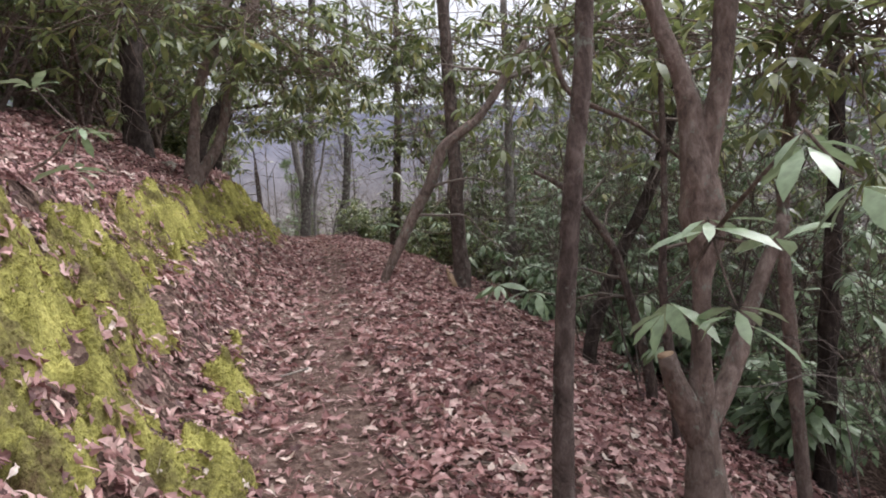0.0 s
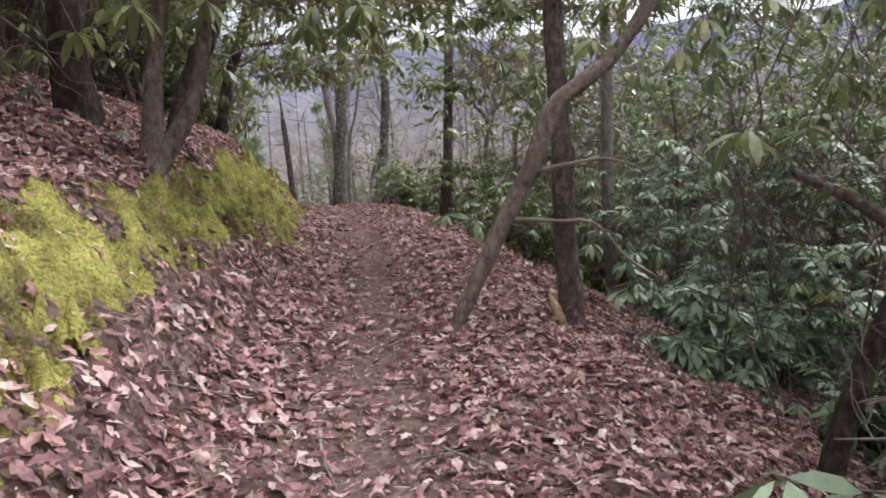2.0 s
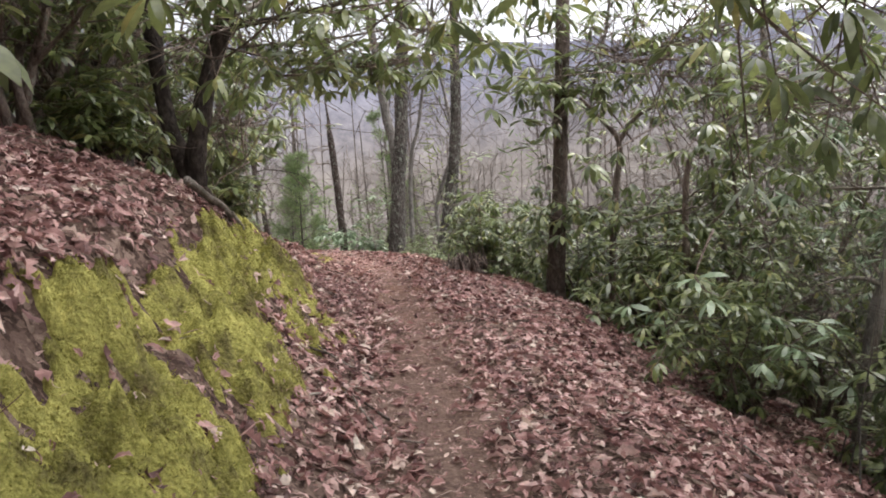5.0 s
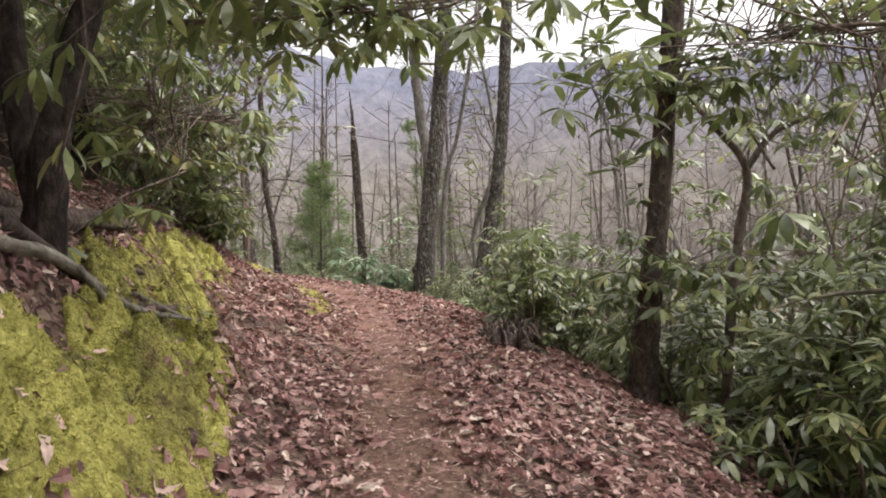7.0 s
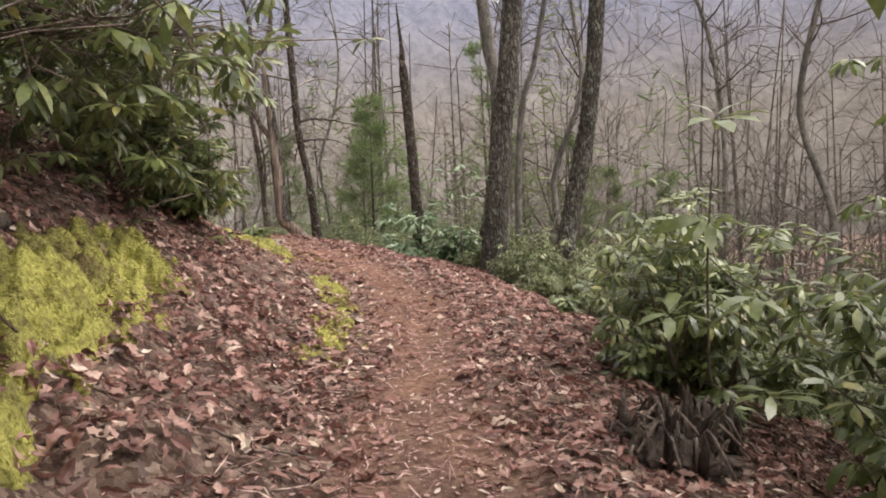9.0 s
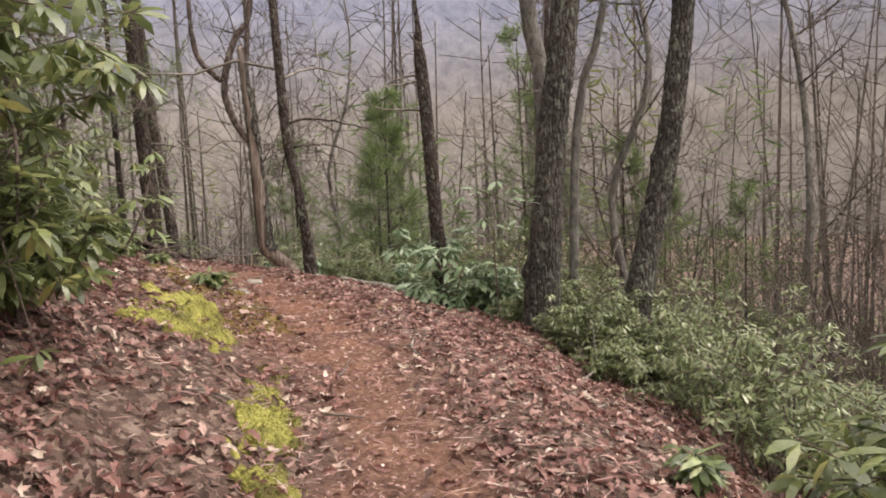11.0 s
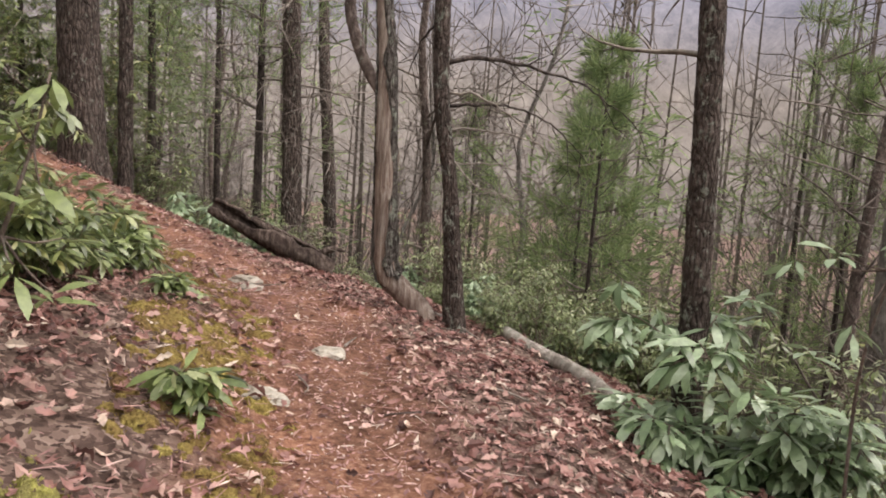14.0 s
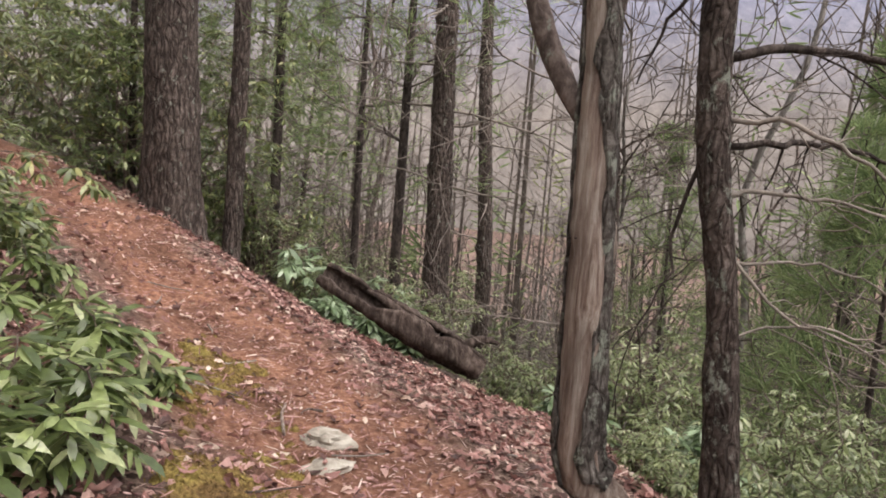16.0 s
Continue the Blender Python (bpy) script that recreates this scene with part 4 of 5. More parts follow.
far_greens(480, 77, NEEDLE, "far_pines", "soft green pines scattered through the far woods", 15, 85)
far_greens(64, 78, SPRING, "far_spring_trees", "pale yellow-green budding trees in the far woods", 14, 40)

# ---- rhododendrons and low shrubs ----
def over_path(p):
    """Whether a place would hang in a walker's way."""
    s, u, z = station(p[0], p[1])
    return (abs(u[0]) < 0.95 and p[2] < z[0] + 1.8) or (abs(u[0]) < 1.3 and p[2] < z[0] + 1.6 and u[0] < 0)


def whorl(rng, tip, d, n, leaf, out):
    """A ring of long leaves round a shoot's end."""
    d = np.array(d) / np.linalg.norm(d)
    droop = rng.uniform(-0.9, 0.05)
    for k in range(n):
        a = 6.283 * (k + rng.uniform(-0.25, 0.25)) / n
        ring = np.array([math.cos(a), math.sin(a), droop + rng.uniform(-0.3, 0.35)]) + d * 0.3
        out[0].append(tip - d * rng.uniform(0, 0.04) + ring * 0.012)
        out[1].append(ring)
        out[2].append(np.array([0, 0, 1.0]) + rng.normal(0, 0.3, 3))
        out[3].append(leaf * rng.uniform(0.65, 1.25))


def rhododendron(name, seed, height, spread, stems, forks, leaf, mat, label, low=0.35, per=9, group="rhododendrons", single=True):
    rng = np.random.RandomState(seed)
    ob = thing(name, (0, 0, 0), label, "shrub", group)
    wood, out = Pile(), ([], [], [], [])
    for i in range(stems):
        yaw = 6.283 * (i + rng.uniform(0, 0.8)) / stems
        lean = rng.uniform(0.25, 1.0) * spread / height
        h = height * rng.uniform(0.65, 1.0)
        main = limbs(rng, [rng.normal(0, 0.06), rng.normal(0, 0.06), -0.1], [math.cos(yaw) * lean, math.sin(yaw) * lean, 1.0], h, 0.006 + 0.010 * height, 2, 0.0, 0.85, forks)
        if single:
            part("stem", *tube(*main[0], 6, cap=False), BARK_LAUREL, ob)
        else:
            wood.add(*tube(*main[0], 4, cap=False))
        for pts, rad in main[1:]:
            wood.add(*tube(pts, np.maximum(rad, 0.0035), 4, cap=False))
        for pts, rad in main:
            for e in ((5, 4) if rng.uniform() < 0.5 else (5, 3)):
                if pts[e][2] > height * low or rng.uniform() < 0.25:
                    whorl(rng, pts[e], pts[e] - pts[e - 1], rng.randint(per - 2, per + 2), leaf, out)
    tagged(part("twigwork", wood.verts(), wood.f, BARK_LAUREL, ob), kind="stuff")
    L = np.array(out[3])
    v, f = leaves(out[0], out[1], out[2], L, L * rng.uniform(0.26, 0.36, len(L)), rng.uniform(0.0, 0.45, len(L)), 0.12)
    tagged(part("foliage", v, f, mat, ob), kind="stuff")
    return ob


# the last two take the paler leaf, which puts sky sheen into the colour
tall = [rhododendron("rhododendron", 80 + i, h, s, 5, 4, 0.145, (RHODO_PALE if i > 1 else RHODO), "tall leggy rhododendron with long %s evergreen leaves" % ("pale" if i > 1 else "dark"), 0.3) for i, (h, s) in enumerate(((2.6, 1.4), (3.2, 1.3), (2.2, 1.5), (3.8, 1.7)))]
canopy = [rhododendron("rhododendron", 90 + i, h, s, 7, 6, 0.15, RHODO, "tree-sized rhododendron arching over the path", 0.22) for i, (h, s) in enumerate(((3.4, 2.1), (3.9, 2.0)))]
mid = [rhododendron("rhododendron", 100 + i, h, s, 6, 4, 0.13, RHODO, "knee-high to chest-high rhododendron bush beside the path", 0.15) for i, (h, s) in enumerate(((1.2, 0.7), (0.9, 0.6), (1.5, 0.8)))]
bright = [rhododendron("rhododendron", 115 + i, h, s, 4, 2, 0.14, RHODO_BRIGHT, "young rhododendron with bright yellow-green leaves", 0.1, 6) for i, (h, s) in enumerate(((0.55, 0.45), (0.4, 0.35), (0.28, 0.25)))]
pale = [rhododendron("rhododendron", 110 + i, h, s, 6, 3, 0.15, RHODO_PALE, "low rhododendron with pale shining upper leaves", 0.2) for i, (h, s) in enumerate(((0.75, 0.55), (0.55, 0.4)))]
low = [rhododendron("low_shrub", 120 + i, h, s, 7, 4, 0.07, SHRUB, "low small-leaved evergreen shrub on the slope", 0.1, 7, "low shrubs on the slope", False) for i, (h, s) in enumerate(((0.6, 0.6), (0.85, 0.7), (1.2, 0.6)))]
used = set()


def plant(kind, x, y, turn, size=1.0, sink=0.0, tilt=0.0):
    m = pose(x, y, gz(x, y) - sink, tilt, 0, turn) @ Matrix.Scale(size, 4)
    if kind.name in used:
        kind = copy_thing(kind, m)
    else:
        used.add(kind.name)
    kind.matrix_basis = m
    return kind


def at(s, u):
    i = int(np.argmin(np.abs(ALONG - s)))
    p = LINE[i, :2] + np.array([STEP[i][1], -STEP[i][0]]) * u
    return float(p[0]), float(p[1])


rs = np.random.RandomState(7)
# the thicket on the falling side of the first stretch
for s, u, k, z in ((6.8, 4.6, 1, 1.0), (8.6, 3.7, 2, 0.9), (9.0, 4.2, 3, 0.9), (9.8, 3.5, 2, 0.9), (10.8, 3.6, 2, 0.9), (12.6, 3.6, 0, 0.8),
                   (7.4, 5.0, 3, 1.1), (9.8, 5.2, 1, 1.1), (12.4, 4.6, 3, 0.9), (3.0, 5.4, 3, 1.1), (4.6, 4.8, 3, 0.9), (6.0, 3.9, 3, 0.75), (7.0, 3.6, 2, 0.8), (4.2, 3.9, 2, 0.8), (5.2, 5.4, 3, 0.9), (5.8, 6.6, 1, 1.3), (8.6, 7.0, 3, 1.2)):
    plant(tall[k], *at(s, u), rs.uniform(0, 360), z)
for s, u, k, z in ((9.8, 5.6, 1, 1.1), (12.0, 6.2, 0, 1.1), (11.5, 4.4, 1, 1.0), (13.4, 3.6, 0, 1.0), (5.4, 6.2, 1, 1.2), (15.0, 4.2, 1, 0.9),
                   (7.6, -3.2, 0, 0.8), (8.8, -2.7, 1, 0.75), (10.0, -2.6, 0, 0.85), (11.2, -2.3, 1, 0.75), (12.3, -2.4, 0, 0.8), (9.3, -4.0, 1, 1.0), (6.6, -4.4, 0, 1.0), (11.0, -4.0, 1, 1.0), (5.2, -4.0, 1, 0.9), (3.6, -4.6, 0, 1.0),
                   (13.6, -2.9, 0, 0.7), (14.6, -3.4, 1, 0.75), (16.4, -3.3, 0, 0.7), (15.4, -4.6, 1, 1.0), (17.8, -3.6, 1, 0.75), (12.8, -4.8, 0, 1.0), (30.4, -1.9, 1, 0.55), (33.0, -2.2, 0, 0.8)):
    plant(canopy[k], *at(s, u), rs.uniform(0, 360), z)
# dark rhododendrons where the path turns out of sight
for x, y, k, z in ((-14.9, 23.5, 0, 0.75), (-15.6, 24.4, 1, 0.85), (-16.6, 23.4, 0, 0.8), (-17.6, 24.6, 1, 0.9), (-14.3, 24.8, 1, 0.7), (-18.5, 22.6, 0, 0.9)):
    plant(canopy[k], x, y, rs.uniform(0, 360), z)
# bare twiggy growth between the near trunks
for s, u, k, z in ((4.6, 2.3, 0, 0.42), (5.8, 2.8, 1, 0.45), (6.6, 2.2, 0, 0.38), (7.4, 2.9, 2, 0.45), (3.4, 3.0, 1, 0.45), (9.2, 2.3, 1, 0.36), (8.2, 3.6, 0, 0.5), (5.0, 3.8, 2, 0.5), (10.6, 2.4, 2, 0.34)):
    x, y = at(s, u)
    copy_thing(clumps[k], pose(x, y, 0)).matrix_basis = pose(x, y, gz(x, y), 0, 0, 77 * s) @ Matrix.Scale(z, 4)
# bushes by the path further on
for s, u, k, z in ((9.0, 3.1, 0, 0.6), (10.4, 2.7, 1, 0.9), (11.4, 2.1, 2, 0.7), (12.5, 2.15, 0, 0.95), (15.7, 1.3, 2, 0.62), (16.4, 1.9, 0, 0.95), (15.9, 1.55, 0, 0.85), (14.6, 2.2, 2, 0.9), (13.2, 2.4, 2, 1.0), (15.4, 3.0, 2, 0.9), (18.4, 2.6, 1, 0.6),
                   (17.2, -1.9, 0, 0.9), (18.0, -1.6, 1, 0.9), (16.6, -2.7, 2, 0.9), (18.6, -2.2, 0, 1.0), (19.4, -2.6, 2, 0.8), (11.6, -2.0, 1, 0.8),
                   (20.9, -2.0, 0, 0.85), (21.6, -2.3, 2, 0.75), (22.4, -1.7, 1, 0.75), (23.4, -2.1, 1, 0.7), (26.2, -1.7, 0, 0.6), (27.2, -1.4, 1, 0.8), (25.6, -2.8, 2, 0.8), (28.4, -1.8, 0, 1.0), (30, -2.4, 2, 1.0), (29.6, 2.4, 2, 0.6), (28.6, 2.6, 0, 0.5)):
    plant(mid[k], *at(s, u), rs.uniform(0, 360), z)
for x, y, k, z in ((1.2, 7.6, 0, 1.0), (1.7, 8.4, 0, 1.2), (2.0, 7.0, 1, 1.3), (2.4, 6.0, 0, 1.2), (1.5, 9.6, 1, 1.2), (2.2, 4.8, 1, 1.2), (2.3, 9.0, 0, 1.3), (-6.6, 23.9, 1, 0.9), (-7.9, 24.2, 1, 0.8), (-9.1, 24.6, 1, 0.8), (-5.02, 22.1, 0, 1.2), (-4.75, 22.0, 1, 0.9), (-12.3, 24.6, 0, 1.0), (-11.6, 24.9, 1, 1.1)):
    plant(pale[k], x, y, rs.uniform(0, 360), z)
for s, u, k, z in ((22.7, -1.6, 0, 0.8), (23.4, -1.45, 0, 0.9), (23.9, -1.15, 1, 0.9), (24.3, -1.55, 0, 0.9), (24.7, -1.15, 1, 0.9), (25.1, -1.4, 0, 0.8), (25.6, -1.05, 2, 0.9), (26.1, -1.3, 1, 0.8), (23.3, -0.95, 2, 0.7), (24.9, -0.85, 2, 0.7), (26.9, -1.15, 1, 0.8), (15.6, 1.25, 2, 0.9), (15.1, 1.35, 2, 0.8), (17.4, 1.15, 2, 0.8)):
    plant(bright[k], *at(s, u), rs.uniform(0, 360), z)
plant(bright[2], -6.56, 19.75, 40, 0.9)
# the slope below the last stretch
clear = [(-10.5, 24.0, 0.9), (-6.2, 22.7, 0.7), (-7.2, 22.5, 0.5)]
for _ in range(235):
    s, u = rs.uniform(13, 34), 2.7 + 9 * rs.uniform(0, 1) ** 1.4
    x, y = at(s, u)
    if station(x, y)[1][0] > 2.5 and all(math.hypot(x - cx, y - cy) > cr for cx, cy, cr in clear):
        plant(low[rs.randint(3)], x, y, rs.uniform(0, 360), rs.uniform(0.45, 0.8) * (1 + min(u, 12) * 0.08))
for x, y, z in ((-3.5, 20.9, 0.8), (-3.1, 21.0, 0.9), (-3.75, 21.15, 0.65), (-2.9, 22.3, 1.2), (-3.3, 22.7, 1.2), (-2.6, 21.5, 1.1), (-3.2, 20.3, 0.7), (-2.7, 20.7, 0.9), (-4.3, 21.6, 0.6), (-7.1, 23.3, 0.6), (-7.65, 23.4, 0.55), (-7.0, 23.95, 0.8), (-7.6, 24.6, 0.95), (-6.5, 23.6, 0.75), (-6.4, 25.0, 1.1), (-8.2, 24.0, 0.6), (-6.9, 25.4, 1.2), (-8.4, 25.2, 1.0), (-2.5, 19.7, 0.8), (-2.2, 18.6, 0.9), (-1.7, 17.4, 0.9)):
    plant(low[0 if z < 0.8 else 1], x, y, rs.uniform(0, 360), z)


def slope_greens(count, seed):
    """Evergreen undergrowth further down the slope, past counting."""
    rng = np.random.RandomState(seed)
    P = []
    for _ in range(count):
        s, u = rng.uniform(10, 40), 7 + 26 * rng.uniform(0, 1) ** 1.3
        x, y = at(s, u)
        if station(x, y)[1][0] < 6:
            continue
        n, h, w = 150, rng.uniform(0.6, 2.2), rng.uniform(0.4, 1.1)
        P.append(np.column_stack([rng.normal(x, w * 0.6, n), rng.normal(y, w * 0.6, n), gz(x, y) + h * rng.uniform(0.1, 1, n) ** 0.7]))
    P = np.vstack(P)
    n = len(P)
    v, f = leaves(P, rng.normal(0, 1, (n, 3)) + [0, 0, 0.2], rng.normal(0, 0.5, (n, 3)) + [0, 0, 1], rng.uniform(0.07, 0.15, n), rng.uniform(0.03, 0.05, n), 0.3)
    return tagged(new("undergrowth", mesh_of("undergrowth", v, f, SHRUB, False)), "evergreen undergrowth covering the slope below", "shrubs", kind="stuff")


slope_greens(520, 131)


def spray(points, tips, seed, leaf, mat, label, width=0.007, single=True):
    """One leafy shoot: a thin curved branch and whorls of leaves at its tips."""
    rng = np.random.RandomState(seed)
    p = np.array(points, float)
    ob = thing("rhododendron_branch", p[0], label, "branch")
    part("shoot", *tube(p - p[0], np.linspace(width * 1.6, width * 0.6, len(p)), 6, 0.05), BARK_LAUREL, ob)
    out = ([], [], [], [])
    for x, y, z, n in tips:
        tip = np.array([x, y, z])
        q = p[np.argmin(np.linalg.norm(p - tip, axis=1))]
        if np.linalg.norm(q - tip) > 0.02:
            part("twig", *tube(np.array([q, (q + tip) / 2 + [0, 0, -0.02], tip]) - p[0], [width * 0.8, width * 0.6, width * 0.4], 5, 0.04), BARK_LAUREL, ob)
        whorl(rng, tip - p[0], [0.1, -0.1, 1], n, leaf, out)
    if not single:
        L = np.array(out[3])
        tagged(part("foliage", *leaves(out[0], out[1], out[2], L, L * 0.31, 0.25, 0.12), mat, ob), kind="stuff")
    for k in range(len(out[3]) if single else 0):
        part("leaf", *leaves(out[0][k:k + 1], out[1][k:k + 1], out[2][k:k + 1], np.array(out[3][k:k + 1]), np.array(out[3][k:k + 1]) * 0.31, 0.2, 0.12), mat, ob)
    return ob


spray([(0.93, 2.7, 1.43), (0.82, 2.2, 1.52), (0.82, 1.89, 1.63), (0.92, 1.79, 1.75)],
      [(0.92, 1.79, 1.75, 8), (0.77, 2.09, 1.57, 7), (0.66, 2.2, 1.34, 8), (0.79, 2.0, 1.32, 7), (0.99, 1.69, 1.61, 7), (0.97, 2.1, 1.5, 6)], 201, 0.17, RHODO_PALE, "rhododendron shoot with broad pale leaves beside the path")
spray([(-2.27, 3.38, 2.08), (-1.85, 3.38, 2.13), (-1.58, 3.27, 2.27)],
      [(-1.57, 3.27, 2.29, 8), (-1.57, 3.18, 2.1, 8), (-1.82, 3.36, 2.52, 7)], 202, 0.15, RHODO_PALE, "rhododendron shoot hanging over the bank")
spray([(-1.68, 15.08, 2.55), (-1.68, 15.07, 3.12), (-1.64, 15.07, 3.71)],
      [(-1.64, 15.07, 3.73, 9), (-1.67, 15.03, 3.3, 8), (-1.5, 14.95, 2.98, 8), (-1.84, 15.06, 2.88, 8), (-1.45, 14.94, 2.57, 8)], 203, 0.21, RHODO, "upright young rhododendron shoot beside the stump", 0.0045)
spray([(-3.52, 12.08, 4.52), (-2.79, 12.01, 4.27), (-2.23, 12.02, 4.2), (-1.79, 12.0, 4.18)],
      [(-2.75, 12.02, 4.1, 9), (-2.49, 11.97, 4.04, 9), (-2.35, 11.99, 4.11, 9), (-2.19, 12.02, 4.05, 9), (-2.02, 11.95, 4.11, 9), (-1.7, 12.01, 4.08, 9), (-2.91, 11.99, 4.22, 9)], 204, 0.13, RHODO, "leafy rhododendron bough hanging over the path")
spray([(0.02, 14.36, 3.64), (-0.26, 14.21, 4.01), (-0.71, 14.03, 4.27), (-1.25, 13.82, 4.33)],
      [(-1.14, 13.95, 4.5, 9), (-1.43, 13.79, 4.23, 9), (-1.37, 13.8, 4.05, 9), (-1.19, 13.84, 4.19, 9), (-1.01, 13.87, 4.29, 9), (-1.09, 13.85, 3.93, 9), (-0.91, 13.89, 4.0, 9), (-0.56, 14.05, 4.41, 9), (-0.46, 14.07, 4.19, 9), (-0.3, 14.2, 4.02, 9), (-1.02, 13.87, 3.67, 9), (-0.63, 14.04, 4.53, 9)], 205, 0.19, RHODO, "leafy rhododendron bough in front of the dark tree")


def bough(start, end, spread, n, seed, label, leaf=0.15, mat=RHODO):
    """A leafy limb: whorls crowd in a loose cloud about the line from start to end."""
    rng = np.random.RandomState(seed)
    a, b = np.array(start, float), np.array(end, float)
    ob = thing("rhododendron_bough", a, label, "branch")
    line = [a, a * 0.7 + b * 0.3 + rng.normal(0, 0.1, 3), a * 0.35 + b * 0.65 + rng.normal(0, 0.12, 3), b]
    part("limb", *tube(np.array(line) - a, [0.012, 0.010, 0.008, 0.004], 7, 0.1), BARK_LAUREL, ob)
    wood, out = Pile(), ([], [], [], [])
    for _ in range(n):
        c = a + (b - a) * rng.uniform(0.05, 1.05)
        tip = c + rng.normal(0, 1, 3) * np.array(spread) * 0.5
        if over_path(tip):
            continue
        wood.add(*tube(np.array([c, (c + tip) / 2 + rng.normal(0, 0.04, 3), tip]) - a, [0.006, 0.005, 0.003], 4, cap=False))
        whorl(rng, tip - a, tip - c + [0, 0, 0.2], rng.randint(7, 11), leaf, out)
    tagged(part("twigwork", wood.verts(), wood.f, BARK_LAUREL, ob), kind="stuff")
    L = np.array(out[3])
    tagged(part("foliage", *leaves(out[0], out[1], out[2], L, L * rng.uniform(0.26, 0.36, len(L)), rng.uniform(0.05, 0.5, len(L)), 0.12), mat, ob), kind="stuff")
    return ob


bough((-2.98, 11.21, 4.76), (-0.59, 10.27, 4.7), (1.0, 1.6, 1.1), 150, 206, "dark rhododendron bough hanging over the path", 0.15)
bough((-3.54, 11.81, 4.5), (-1.33, 11.01, 4.32), (0.9, 1.4, 0.8), 60, 207, "rhododendron bough stretched across the path", 0.15)
bough((0.4, 8.8, 4.14), (-0.85, 8.76, 4.48), (0.8, 1.0, 0.8), 80, 208, "rhododendron bough among the upright trees", 0.14)
bough((-3.32, 6.4, 4.13), (-1.12, 6.4, 3.95), (0.9, 1.2, 0.8), 120, 209, "dark rhododendron bough shading the bank", 0.15)
bough((0.94, 7.89, 4.08), (2.98, 6.9, 3.68), (1.6, 1.8, 1.4), 120, 212, "rhododendron bough above the thicket", 0.14)
bough((2.6, 4.44, 2.76), (1.84, 5.92, 3.19), (1.3, 1.5, 1.1), 80, 213, "rhododendron bough beyond the crooked tree", 0.14)
bough((-5.5, 14.34, 4.59), (-4.12, 14.5, 4.25), (0.8, 1.2, 0.9), 70, 210, "dense rhododendron bough over the mossy bank", 0.15)
bough((-5.68, 16.8, 4.42), (-5.04, 16.48, 3.55), (0.5, 0.7, 0.6), 60, 211, "glossy rhododendron sprays on the bank", 0.1)
bough((-6.37, 16.22, 4.82), (-5.41, 16.89, 4.63), (0.7, 0.9, 0.6), 70, 214, "dark rhododendron bough above the bank", 0.14)
bough((-3.04, 11.97, 4.18), (-1.79, 12.0, 4.15), (0.5, 0.5, 0.22), 34, 215, "rhododendron bough drooping over the open view", 0.14)
bough((-3.94, 13.23, 4.24), (-3.61, 13.08, 3.68), (0.7, 1.0, 0.9), 45, 216, "rhododendron bough hanging beside the bank", 0.16)
bough((-0.1, 14.24, 4.35), (-1.15, 13.84, 4.15), (0.4, 0.5, 0.4), 30, 217, "rhododendron bough before the dark tree", 0.16)
bough((-0.26, 12.55, 4.1), (1.39, 12.29, 3.52), (1.2, 1.6, 1.2), 80, 218, "rhododendron foliage over the thicket", 0.14)
bough((-3.3, 12.3, 4.5), (-1.4, 12.9, 4.48), (0.6, 0.8, 0.34), 70, 222, "rhododendron bough drooping above the view", 0.14)
bough((-2.6, 7.9, 4.05), (-1.0, 7.7, 3.75), (0.8, 1.0, 0.7), 90, 223, "dark rhododendron bough over the bank", 0.14)
bough((0.9, 9.6, 4.0), (-0.5, 9.4, 4.0), (0.9, 1.2, 0.8), 110, 224, "rhododendron bough reaching over the path", 0.14)
bough((2.4, 7.2, 3.7), (1.0, 7.0, 3.6), (1.0, 1.2, 0.9), 110, 225, "rhododendron bough over the thicket", 0.14)
bough((1.9, 5.0, 3.0), (0.9, 4.6, 3.0), (0.8, 0.9, 0.6), 60, 226, "rhododendron bough above the crooked stems", 0.14)
bough((2.15, 3.35, 2.48), (1.75, 3.55, 2.52), (0.7, 0.9, 0.6), 90, 231, "dark rhododendron bough over the start of the path", 0.14)
bough((-1.91, 7.09, 4.16), (-0.77, 7.51, 3.74), (0.7, 0.9, 0.7), 90, 232, "dark rhododendron bough between the twin stems and the path", 0.13)
bough((-5.07, 14.67, 4.33), (-4.57, 15.66, 4.46), (0.9, 1.0, 0.7), 110, 233, "dark rhododendron bough hanging from the bank", 0.14)
# added mostly above the view, to throw shade on the bank
bough((-4.52, 13.28, 4.84), (-4.71, 15.79, 5.21), (0.8, 1.2, 0.5), 130, 234, "rhododendron bough added high over the bank to shade it", 0.14)
bough((0.69, 13.98, 4.47), (-0.26, 14.52, 4.63), (1.0, 1.2, 0.9), 110, 235, "rhododendron bough above the thicket's edge", 0.14)
bough((-0.31, 8.38, 4.36), (1.21, 7.40, 3.72), (0.6, 0.8, 0.6), 70, 236, "dark leafy bough against the sky", 0.13)
spray([(-4.4, 21.5, 2.2), (-4.42, 21.45, 3.1), (-4.35, 21.35, 3.6), (-4.3, 21.3, 3.72)],
      [(-4.3, 21.2, 3.74, 7), (-4.55, 21.3, 3.66, 7), (-4.7, 21.35, 3.6, 6), (-4.15, 21.15, 3.68, 7), (-4.0, 21.1, 3.55, 6), (-4.45, 21.2, 3.4, 6), (-4.2, 21.15, 3.3, 6), (-4.6, 21.3, 3.25, 6)], 227, 0.13, RHODO_PALE, "spindly rhododendron shoot before the thick oak", 0.006)
spray([(-6.96, 19.18, 3.3), (-6.79, 19.22, 3.59), (-6.74, 19.3, 3.9), (-6.72, 19.35, 4.13)],
